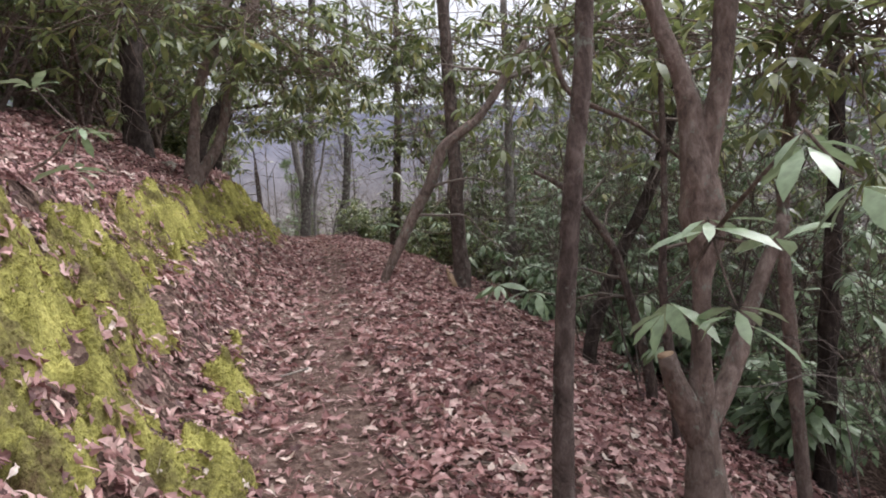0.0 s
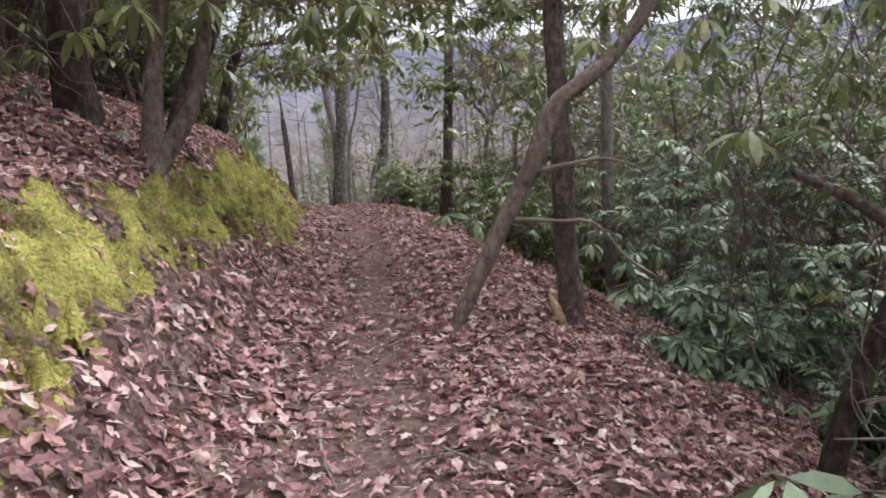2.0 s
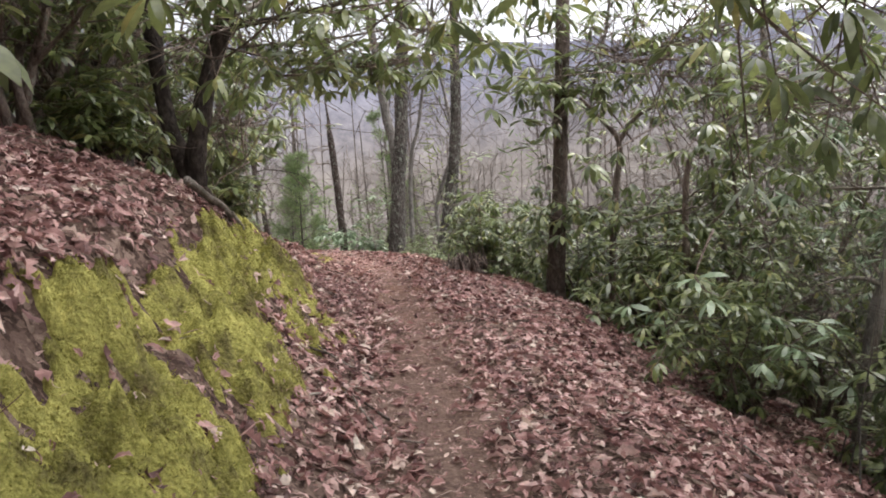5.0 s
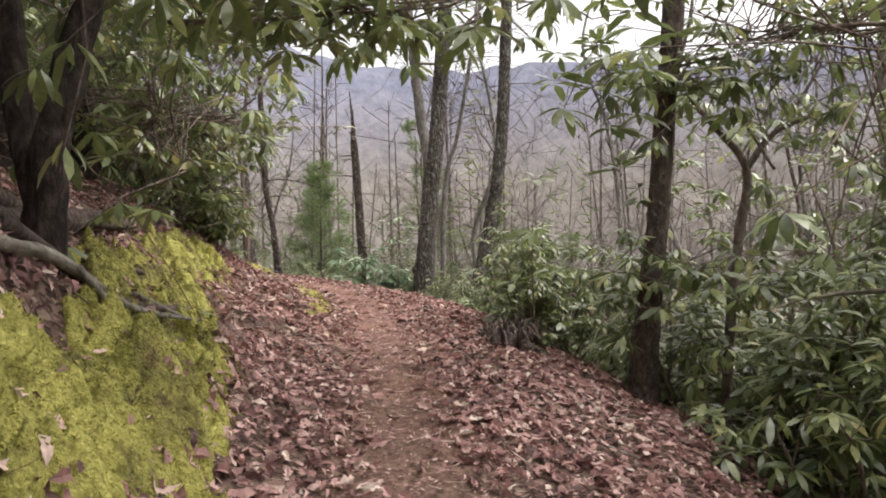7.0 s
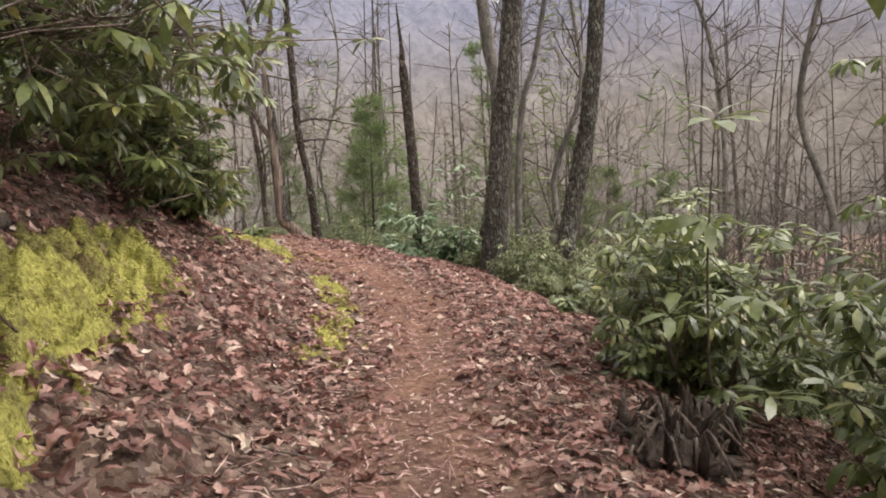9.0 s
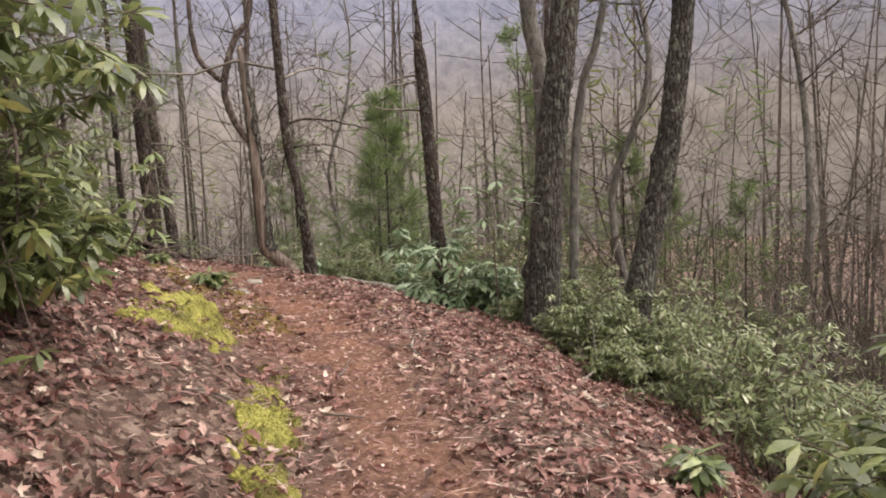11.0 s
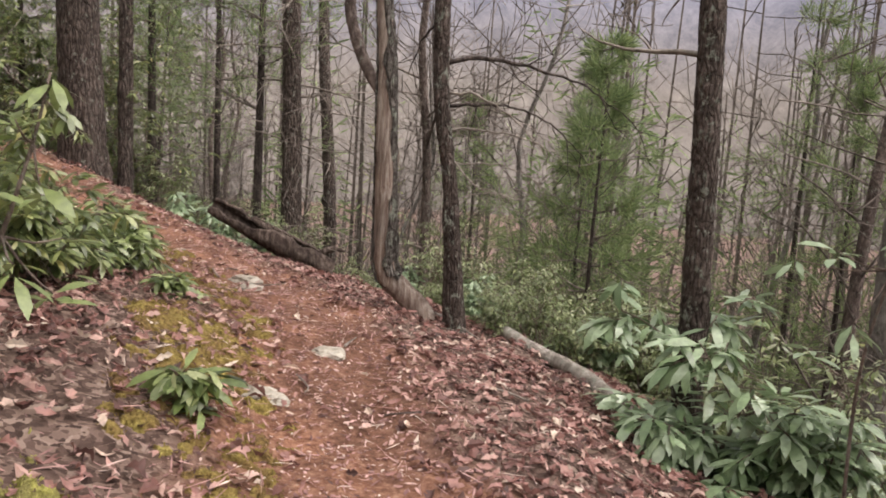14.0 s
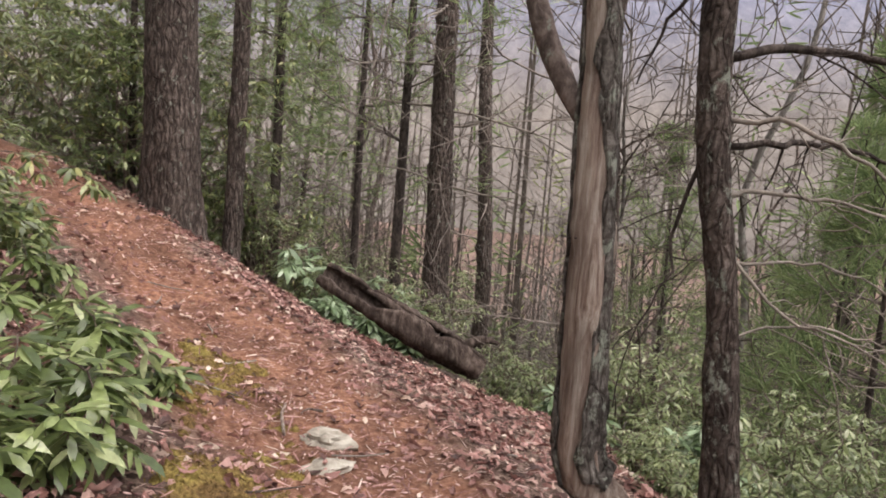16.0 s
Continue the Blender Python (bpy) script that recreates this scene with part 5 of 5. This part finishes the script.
      [(-6.72, 19.35, 4.13, 7), (-6.69, 19.22, 3.97, 7), (-6.7, 19.3, 3.76, 7), (-6.64, 19.18, 3.52, 7), (-6.72, 19.35, 3.39, 7), (-6.76, 19.14, 3.75, 7), (-6.91, 19.49, 3.55, 7)], 219, 0.15, RHODO_BRIGHT, "bright rhododendron shoot leaning from the bank")
spray([(0.8, 4.54, 2.98), (0.87, 4.46, 2.55), (1.24, 4.37, 2.29), (1.61, 4.29, 1.9)],
      [(1.69, 4.29, 1.85, 6)], 220, 0.14, RHODO_PALE, "long pale bare branch arching across the thicket", 0.014)
spray([(0.08, 11.38, 2.75), (-0.03, 11.27, 2.59), (-0.1, 11.16, 2.48)],
      [(-0.09, 11.16, 2.48, 8), (-0.03, 11.06, 2.38, 7)], 221, 0.16, RHODO_PALE, "low rhododendron shoot with pale leaves")
# ---- moss, dead leaves, stones and wood on the ground ----
def moss_bank(rows, seed, cover, label, mat=MOSS, puff=1.0):
    """Cushions of moss over a strip of bank, with ragged edges. rows: metres along, and from where to where across."""
    rows = np.array(rows)
    s0, s1 = rows[0, 0], rows[-1, 0]
    ns, nu = int((s1 - s0) / 0.017), 56
    S, T = np.meshgrid(np.linspace(s0, s1, ns), np.linspace(0, 1, nu), indexing="ij")
    S, T = S.ravel(), T.ravel()
    lo, hi = np.interp(S, rows[:, 0], rows[:, 1]) - 0.09, np.interp(S, rows[:, 0], rows[:, 2]) + 0.09
    U = lo + (hi - lo) * T
    i, j = np.interp(S, ALONG, np.arange(len(ALONG))), np.arange(len(ALONG))
    x = np.interp(i, j, LINE[:, 0]) + np.interp(i, j, STEP[:, 1]) * U
    y = np.interp(i, j, LINE[:, 1]) - np.interp(i, j, STEP[:, 0]) * U
    e = np.minimum(np.minimum(S - s0, s1 - S) / 0.35, np.minimum(U - lo, hi - U) / 0.16).clip(0, 1)
    m = cover + 0.45 * waves(x, y, 0.8, seed) + 0.42 * waves(x, y, 0.26, seed + 1) + 0.25 * waves(x, y, 0.1, seed + 5) - (1 - e) * 0.9
    swell = 0.10 * np.sqrt(np.abs(waves(x, y, 0.42, seed + 2))) + 0.05 * np.sqrt(np.abs(waves(x, y, 0.15, seed + 3))) + 0.02 * np.sqrt(np.abs(waves(x, y, 0.06, seed + 4)))
    z = ground_z(x, y) + np.where(m > 0, 0.006 + puff * (0.012 + swell) * np.clip(m * 1.5, 0, 1) ** 0.8, -0.03)
    q = (np.arange(ns - 1)[:, None] * nu + np.arange(nu - 1)[None, :]).ravel()
    q = np.stack([q, q + 1, q + nu + 1, q + nu], 1)
    q = q[(m[q] > -0.03).any(1)]
    v = np.column_stack([x, y, z])
    keep = np.flatnonzero(m > 0.03)
    r = np.random.RandomState(seed)
    n = min(len(keep) * 2, 22000)
    pick = r.choice(keep, n)
    tuft = v[pick] + np.column_stack([r.uniform(-0.02, 0.02, (n, 2)), np.full(n, -0.005)])
    tv, tf = leaves(tuft, r.normal(0, 0.8, (n, 3)) + [0, 0, 0.8], r.normal(0, 1, (n, 3)), r.uniform(0.008, 0.02, n), r.uniform(0.004, 0.008, n), 0.35)
    idx, inv = np.unique(q, return_inverse=True)
    faces = inv.reshape(-1, 4).tolist() + (tf + len(idx)).tolist()
    return tagged(new("moss", mesh_of("moss", np.vstack([v[idx], tv]), faces, mat)), label, "moss", kind="stuff")


moss_bank([(1.2, -1.32, -0.7), (2.4, -1.28, -0.74), (3.2, -1.24, -0.75), (4.0, -1.2, -0.86), (4.9, -1.3, -0.98), (5.5, -1.34, -1.0)], 11, 0.22, "bright yellow-green moss cushions on the bank", puff=1.25)
moss_bank([(1.6, -0.74, -0.36), (3.0, -0.66, -0.4), (3.8, -0.62, -0.45), (4.8, -0.6, -0.5)], 15, 0.02, "broken patches of moss low on the bank")
moss_bank([(5.1, -1.34, -1.02), (5.9, -1.32, -0.98), (6.6, -1.3, -1.0), (7.3, -1.27, -0.93), (8.2, -1.25, -0.8), (8.8, -1.24, -0.68), (9.6, -1.2, -0.68), (10.4, -1.15, -0.74)], 21, 0.34, "thick green moss covering the bank beside the path")
moss_bank([(10.0, -1.2, -0.86), (10.6, -1.16, -0.85), (11.3, -1.22, -0.72), (12.0, -1.25, -0.74), (12.6, -1.5, -0.82), (13.1, -1.6, -0.92), (13.7, -1.75, -1.1), (14.3, -1.78, -1.2), (15.6, -1.8, -1.3), (16.7, -1.75, -1.5)], 31, 0.34, "thick green moss on the bank among dead branches")
moss_bank([(10.2, -0.85, -0.6), (11.0, -0.8, -0.52), (11.8, -0.72, -0.56)], 35, 0.05, "low moss patches at the foot of the bank")
moss_bank([(15.6, -0.62, -0.46), (16.5, -0.7, -0.44), (17.4, -0.75, -0.46), (18.3, -0.7, -0.46), (19.2, -0.6, -0.42)], 41, 0.16, "thin yellow moss strip along the path's edge", puff=0.4)
moss_bank([(18.7, -1.4, -0.8), (19.5, -1.32, -0.72), (20.2, -1.3, -0.74), (21.2, -1.3, -0.95)], 61, 0.0, "yellow moss cushions on the bank", puff=0.7)
moss_bank([(19.4, -0.9, -0.2), (20.3, -0.95, -0.3), (21.2, -0.95, -0.32), (22.3, -1.2, -0.36), (23.2, -1.1, -0.36), (24.0, -0.9, -0.32), (25.4, -0.7, -0.14), (26.4, -0.6, -0.2)], 51, -0.02, "thin patches of dry olive and orange moss along the upper edge", MOSS_DRY, 0.3)
moss_bank([(20.7, 0.62, 0.84), (21.3, 0.62, 0.8)], 55, 0.1, "small yellow moss cushions on the path's lower edge", puff=0.4)


def lobed(pos, way, up, length, width, curl, fold):
    """Dry lobed leaves, folded along the rib and curled lengthwise."""
    way = way / (np.linalg.norm(way, axis=1)[:, None] + 1e-9)
    side = np.cross(way, up)
    side /= np.linalg.norm(side, axis=1)[:, None] + 1e-9
    nor = np.cross(side, way)
    r = np.random.RandomState(99)
    V = []
    for t, w in ((0.0, 0.0), (0.4, 0.0), (0.72, 0.0), (1.0, 0.0), (0.22, -0.62), (0.42, -1.0), (0.55, -0.5), (0.74, -0.85), (0.88, -0.35), (0.22, 0.62), (0.42, 1.0), (0.55, 0.5), (0.74, 0.85), (0.88, 0.35)):
        ww = (w * width / 2 * r.uniform(0.7, 1.15, len(pos)))[:, None]
        lift = curl[:, None] * length[:, None] * (4 * (t - 0.5) ** 2 - 0.5) * 0.5 + fold[:, None] * np.abs(ww) * (1 if w else 0)
        V.append(pos + way * length[:, None] * t + side * ww + nor * lift)
    v = np.stack(V, 1).reshape(-1, 3)
    half = [(0, 4, 1), (4, 5, 1), (5, 6, 1), (1, 6, 2), (6, 7, 2), (7, 8, 2), (2, 8, 3)]
    tri = np.array(half + [(a if a < 4 else a + 5, c if c < 4 else c + 5, b if b < 4 else b + 5) for a, b, c in half])
    return v, (np.arange(len(pos))[:, None, None] * 14 + tri[None]).reshape(-1, 3)


def leaf_litter(name, count, seed, s0, s1, weight, size, label, mat, umin=-3.6, umax=3.4):
    r = np.random.RandomState(seed)
    s, u = r.uniform(s0, s1, count), r.uniform(umin, umax, count)
    keep = r.uniform(0, 1, count) < weight(s, u)
    s, u = s[keep], u[keep]
    k = np.interp(s, ALONG, np.arange(len(ALONG)))
    j = np.arange(len(ALONG))
    x = np.interp(k, j, LINE[:, 0]) + np.interp(k, j, STEP[:, 1]) * u
    y = np.interp(k, j, LINE[:, 1]) - np.interp(k, j, STEP[:, 0]) * u
    z = ground_z(x, y)
    m = len(x)
    way = np.column_stack([r.normal(0, 1, (m, 2)), r.normal(0.0, 0.22, m)])
    nrm = np.column_stack([(z - ground_z(x + 0.05, y)) / 0.05, (z - ground_z(x, y + 0.05)) / 0.05, np.ones(m)])
    L = size * r.uniform(0.55, 1.35, m)
    way = way / np.linalg.norm(way, axis=1)[:, None]
    way[:, 2] -= (way * nrm).sum(1) * 0.8
    v, f = lobed(np.column_stack([x, y, z + r.uniform(0.006, 0.045, m) + np.where((u < -0.75) & (u > -1.4) & (s < 17), r.uniform(0, 0.05, m), 0)]), way, nrm + r.normal(0, 0.62, (m, 3)), L, L * r.uniform(0.28, 0.66, m), r.uniform(-0.8, 0.9, m), r.uniform(-0.5, 1.0, m))
    return tagged(new(name, mesh_of(name, v, f, mat, False)), label, "dead leaves", kind="stuff")


def on_floor(s, u):
    bare = np.exp(-((u + 0.02) / (0.26 + 0.22 * np.clip((s - 15) / 5, 0, 1))) ** 2) * np.clip(0.74 + (s - 3) / 24, 0.7, 0.96)
    moss = np.where((s > 5) & (s < 14) & (u < -0.85) & (u > -1.25), 0.8, np.where((s <= 5) & (u < -0.8) & (u > -1.2), 0.25, 0.0))
    bare2 = np.where((s > 17) & (u < -0.3) & (u > -1.2), 0.6, 0.0)
    clump = 0.75 + 0.35 * waves(s, u, 1.3, 77)
    return (1 - bare) * (1 - moss) * (1 - bare2) * clump


leaf_litter("leaf_litter", 112000, 5, -0.5, 13.5, on_floor, 0.07, "fallen brown oak leaves heaped along the path", LITTER)
leaf_litter("leaf_litter", 92000, 6, 13.5, 30.0, on_floor, 0.068, "fallen reddish-brown leaves strewn along the path, coloured darker for the canopy's shade", LITTER_RED_SHADED)


def lump(name, x, y, rx_, ry_, rz_, seed, mat, label, category, turn=0.0, lift=0.0, rough=0.3):
    bm = bmesh.new()
    bmesh.ops.create_icosphere(bm, subdivisions=3, radius=1.0)
    for q in bm.verts:
        n = noise.noise(q.co * 1.4 + Vector((seed, 0, 0))) * 1.6 + noise.noise(q.co * 3.5 + Vector((0, seed, 0))) * 0.7
        q.co *= 1 + rough * n
        q.co = Vector((q.co.x * rx_, q.co.y * ry_, max(-0.5, q.co.z) * rz_))
    me = bpy.data.meshes.new(name)
    bm.to_mesh(me)
    bm.free()
    me.materials.append(mat)
    ob = new(name, me)
    ob.matrix_basis = pose(x, y, gz(x, y) + lift, 0, 0, turn)
    return tagged(ob, label, category)


lump("stone", -6.97, 21.03, 0.10, 0.07, 0.035, 1.3, STONE, "flat pale stone bedded in the path", "stone", 20)
lump("stone", -8.66, 21.91, 0.13, 0.085, 0.055, 2.1, STONE, "larger pale flat stone bedded in the path", "stone", 40)
lump("stone", -8.42, 21.75, 0.11, 0.06, 0.03, 3.7, STONE, "small pale stone at the path's edge", "stone", 70)
lump("stone", -6.67, 20.26, 0.11, 0.08, 0.045, 4.4, STONE, "rounded pale stone among moss", "stone", 10)
lump("stone", -2.62, 7.19, 0.10, 0.07, 0.08, 5.2, STONE, "pale grey stone at the foot of the trees", "stone", 30)
def fallen(name, axis, mat, label, category="branch", sides=10, rough=0.1, seed=3, forks=()):
    a = np.array(axis, float)
    base = a[0, :3].copy()
    ob = thing(name, base, label, category)
    part("wood", *tube(a[:, :3] - base, a[:, 3], sides, 0.08, rough, seed), mat, ob)
    for fk in forks:
        q = np.array(fk, float)
        part("side_branch", *tube(q[:, :3] - base, q[:, 3], 7, 0.08, rough, seed + 1), mat, ob)
    return ob


def root_stump(x, y, seed, label):
    """A rotten stump: a low mound of broken roots and fibres."""
    rng = np.random.RandomState(seed)
    z = gz(x, y)
    ob = thing("stump", (x, y, z), label, "stump")
    core = np.array([[0, 0, -0.1, 0.23], [0.01, 0, 0.02, 0.21], [0.02, 0.01, 0.06, 0.17], [0.03, 0.02, 0.09, 0.11], [0.03, 0.02, 0.1, 0.04]])
    part("core", *tube(core[:, :3], core[:, 3], 24, 0.02, 0.22, seed, 0.2), BARK_BROWN, ob)
    for _ in range(60):
        a = rng.uniform(0, 6.283)
        d = np.array([math.cos(a), math.sin(a), 0])
        r0 = rng.uniform(0.02, 0.22)
        h = 0.17 * (1 - (r0 / 0.3) ** 2)
        pts = [d * r0 + [0, 0, h - 0.06], d * (r0 + 0.03) + rng.normal(0, 0.025, 3) + [0, 0, h + rng.uniform(0, 0.05)], d * (r0 + rng.uniform(0.06, 0.16)) + rng.normal(0, 0.03, 3) + [0, 0, h - rng.uniform(0.02, 0.12)]]
        part("root", *tube(pts, [0.009, 0.008, 0.004], 5, 0.04, 0.2, seed), (BARK_BROWN, BARK_LAUREL)[rng.randint(2)], ob)
    for _ in range(34):
        a, r0 = rng.uniform(0, 6.283), rng.uniform(0.05, 0.24)
        d = np.array([math.cos(a), math.sin(a), 0])
        h = rng.uniform(0.1, 0.24) * (1.1 - r0)
        p0 = d * r0 + [0, 0, 0.02]
        part("splinter", *tube([p0, p0 + d * 0.02 + [0, 0, h * 0.6], p0 + d * rng.uniform(0.0, 0.07) + [rng.normal(0, 0.02), rng.normal(0, 0.02), h]], [0.026, 0.017, 0.003], 5, 0.05, 0.25, seed), (WOOD_DARK, BARK_BROWN)[rng.randint(2)], ob)
    return ob


def lying(points, r0, r1, lift=0.0):
    k = len(points)
    return [(x, y, gz(x, y) + lift + r0 * 0.6, r0 + (r1 - r0) * i / (k - 1)) for i, (x, y) in enumerate(points)]


root_stump(-1.85, 14.6, 6, "dark rotten stump of broken roots half sunk in leaves")
log_axis = np.array([(-10.02, 24.47, 2.46, 0.10), (-10.2, 24.3, 2.6, 0.14), (-10.45, 24.07, 2.76, 0.145), (-10.68, 23.86, 2.92, 0.125), (-10.84, 23.7, 3.04, 0.115), (-10.96, 23.59, 3.13, 0.12), (-11.03, 23.53, 3.18, 0.1)])
hollow_log = thing("hollow_log", log_axis[0, :3], "dark weathered hollow log propped beside the path, its broken end open", "log")
part("wood", *shell(log_axis[:, :3] - log_axis[0, :3], log_axis[:, 3], 0.032, lambda t: 0.05 if t < 0.45 else 0.05 + 1.05 * min(1, (t - 0.45) / 0.3), (0.35, -0.4, 0.95), 26, 7), WOOD_DARK, hollow_log)
for q in ([(-10.5, 24.0, 2.86, 0.05), (-10.62, 23.88, 2.98, 0.035), (-10.76, 23.8, 3.05, 0.012)], [(-10.0, 24.3, 2.33, 0.07), (-10.35, 24.0, 2.46, 0.075), (-10.7, 23.7, 2.58, 0.05), (-10.95, 23.45, 2.66, 0.03)], [(-10.12, 24.35, 2.66, 0.05), (-10.02, 24.46, 2.72, 0.035), (-9.9, 24.55, 2.7, 0.012)]):
    q = np.array(q)
    part("stub", *tube(q[:, :3] - log_axis[0, :3], q[:, 3], 10, 0.05, 0.14, 5), WOOD_DARK, hollow_log)
fallen("fallen_log", lying([(-7.0, 23.2), (-6.6, 23.0), (-6.1, 22.7), (-5.6, 22.3), (-5.2, 22.0)], 0.05, 0.07, 0.02), WOOD_PALE, "pale barkless log lying on the slope", "log")
fallen("stick", lying([(-2.6, 7.82), (-2.45, 8.0), (-2.28, 8.17)], 0.022, 0.012, 0.02), WOOD_PALE, "pale stick lying on the mossy bank", "branch")
fallen("dead_branch", lying([(-3.15, 11.15), (-3.2, 11.8), (-3.3, 12.5)], 0.03, 0.015, 0.06), BARK_BROWN, "dead branch fallen over the mossy bank", "branch")
fallen("dead_branch", lying([(-4.0, 11.9), (-4.3, 12.8), (-4.7, 14.3)], 0.06, 0.04, 0.04), BARK_BROWN, "thicker dead branch rotting on the slope", "branch")
fallen("dead_branch", [(x, y, gz(x, y) + h, r) for x, y, h, r in ((-3.05, 10.7, 0.15, 0.024), (-3.06, 11.02, 0.12, 0.021), (-3.1, 11.3, 0.11, 0.022), (-3.14, 11.8, 0.11, 0.016), (-3.2, 12.45, 0.08, 0.008))], WOOD_PALE, "weathered dead branch lying along the mossy bank", "branch", 10, 0.3, 8,
       [[(-3.09, 11.4, gz(-3.09, 11.4) + 0.11, 0.014), (-3.0, 11.65, gz(-3.0, 11.65) + 0.1, 0.01), (-2.98, 11.85, gz(-2.98, 11.85) + 0.06, 0.004)]])
fallen("rotten_log", [(x, y, gz(x, y) + h, r) for x, y, h, r in ((-3.75, 11.7, 0.05, 0.06), (-4.15, 12.5, 0.08, 0.07), (-4.4, 13.3, 0.08, 0.065), (-4.75, 14.4, 0.05, 0.04))], BARK_BROWN, "rotten log half buried on the slope", "log", 12, 0.16, 9)
fallen("dead_branch", [(x, y, gz(x, y) + h, r) for x, y, h, r in ((-3.5, 12.0, 0.09, 0.026), (-3.65, 12.5, 0.1, 0.022), (-3.86, 13.0, 0.08, 0.014))], BARK_BROWN, "short dead branch on the mossy bank", "branch", 8, 0.3, 10)
fallen("dead_branch", [(x, y, gz(x, y) + h, r) for x, y, h, r in ((-3.23, 11.95, 0.1, 0.012), (-3.25, 12.15, 0.1, 0.011), (-3.22, 12.36, 0.09, 0.006))], WOOD_PALE, "thin pale stick on the moss", "branch", 7, 0.16, 12)
fallen("stick", [(x, y, gz(x, y) + h, r) for x, y, h, r in ((-1.95, 8.0, 0.12, 0.006), (-1.9, 7.9, 0.08, 0.006), (-1.74, 7.58, 0.05, 0.005))], WOOD_PALE, "thin stick leaning on the bank", "branch", 6, 0.1, 13)
fallen("wood_splinter", [(0.05, 7.36, gz(0.05, 7.36) + 0.16, 0.012), (0.08, 7.33, gz(0.08, 7.33) + 0.1, 0.034), (0.11, 7.3, gz(0.11, 7.3) + 0.02, 0.038)], WOOD_CUT, "pale yellow split of wood leaning at the tree's foot", "wood", 6, 0.1, 14)
fallen("stick", [(x, y, gz(x, y) + h, r) for x, y, h, r in ((-8.75, 21.75, 0.02, 0.008), (-8.95, 21.86, 0.03, 0.008), (-9.1, 21.98, 0.02, 0.004))], WOOD_BARE, "curved stick lying beside the pale stone", "branch", 6, 0.1, 15)
fallen("stick", [(x, y, gz(x, y) + h, r) for x, y, h, r in ((-3.35, 19.7, 0.03, 0.009), (-3.3, 20.2, 0.16, 0.008), (-3.38, 20.65, 0.42, 0.005))], WOOD_PALE, "long pale dead stem leaning out of the shrubs", "branch", 6, 0.12, 18)
fallen("stick", [(x, y, gz(x, y) + h, r) for x, y, h, r in ((-7.5, 22.75, 0.04, 0.012), (-7.2, 22.6, 0.05, 0.011), (-6.75, 22.35, 0.05, 0.007))], WOOD_PALE, "pale stick lying at the foot of the dead tree", "branch", 6, 0.2, 19)
fallen("dead_sapling", [(0.84, 11.42, 1.15, 0.026), (1.01, 11.37, 2.1, 0.026), (1.2, 11.32, 2.99, 0.022), (1.3, 11.3, 3.6, 0.012)], WOOD_PALE, "pale dead sapling standing in the thicket", "dead tree")



def crumbs(count, seed, s0, s1, label):
    """Crumbled leaf and bark pieces trodden into the path."""
    r = np.random.RandomState(seed)
    s, u = r.uniform(s0, s1, count), r.normal(0, 0.4, count)
    k, j = np.interp(s, ALONG, np.arange(len(ALONG))), np.arange(len(ALONG))
    x = np.interp(k, j, LINE[:, 0]) + np.interp(k, j, STEP[:, 1]) * u
    y = np.interp(k, j, LINE[:, 1]) - np.interp(k, j, STEP[:, 0]) * u
    L = r.uniform(0.008, 0.034, count)
    v, f = leaves(np.column_stack([x, y, ground_z(x, y) + r.uniform(0.003, 0.01, count)]), np.column_stack([r.normal(0, 1, (count, 2)), r.normal(0, 0.15, count)]),
                  np.column_stack([r.normal(0, 0.3, (count, 2)), np.ones(count)]), L, L * r.uniform(0.2, 0.7, count), r.uniform(-0.4, 0.4, count))
    return tagged(new("leaf_crumbs", mesh_of("leaf_crumbs", v, f, LITTER, False)), label, "dead leaves", kind="stuff")


crumbs(30000, 15, -0.5, 30, "crumbled leaf and bark pieces trodden into the path")


def shreds(count, seed, s0, s1, label):
    """Straws, twig ends and torn leaf strips lying every way on the path and its edges."""
    r = np.random.RandomState(seed)
    s, u = r.uniform(s0, s1, count), r.normal(0, 0.75, count)
    k, j = np.interp(s, ALONG, np.arange(len(ALONG))), np.arange(len(ALONG))
    x = np.interp(k, j, LINE[:, 0]) + np.interp(k, j, STEP[:, 1]) * u
    y = np.interp(k, j, LINE[:, 1]) - np.interp(k, j, STEP[:, 0]) * u
    v, f = leaves(np.column_stack([x, y, ground_z(x, y) + r.uniform(0.004, 0.02, count) + 0.02 * (np.abs(u) > 0.35)]), np.column_stack([r.normal(0, 1, (count, 2)), r.normal(0, 0.12, count)]),
                  np.column_stack([r.normal(0, 0.4, (count, 2)), np.ones(count)]), r.uniform(0.03, 0.12, count), r.uniform(0.003, 0.009, count), r.uniform(-0.15, 0.15, count))
    return tagged(new("leaf_shreds", mesh_of("leaf_shreds", v, f, LITTER, False)), label, "dead leaves", kind="stuff")


shreds(16000, 17, -0.5, 29, "dry straws and torn leaf strips strewn over the path")
rt = np.random.RandomState(16)
for _ in range(90):
    s, u = rt.uniform(1, 27), rt.normal(0, 0.75)
    x, y = at(s, u)
    a, ln = rt.uniform(0, 6.283), rt.uniform(0.12, 0.5)
    pts = [(x, y), (x + math.cos(a) * ln / 2 + rt.normal(0, 0.02), y + math.sin(a) * ln / 2), (x + math.cos(a) * ln, y + math.sin(a) * ln)]
    fallen("twig", lying(pts, rt.uniform(0.004, 0.009), 0.003, 0.022), (BARK_BROWN, WOOD_PALE, TWIG)[rt.randint(3)], "thin dry twig lying on the leaf litter", "twig", 5, 0.1, 4)
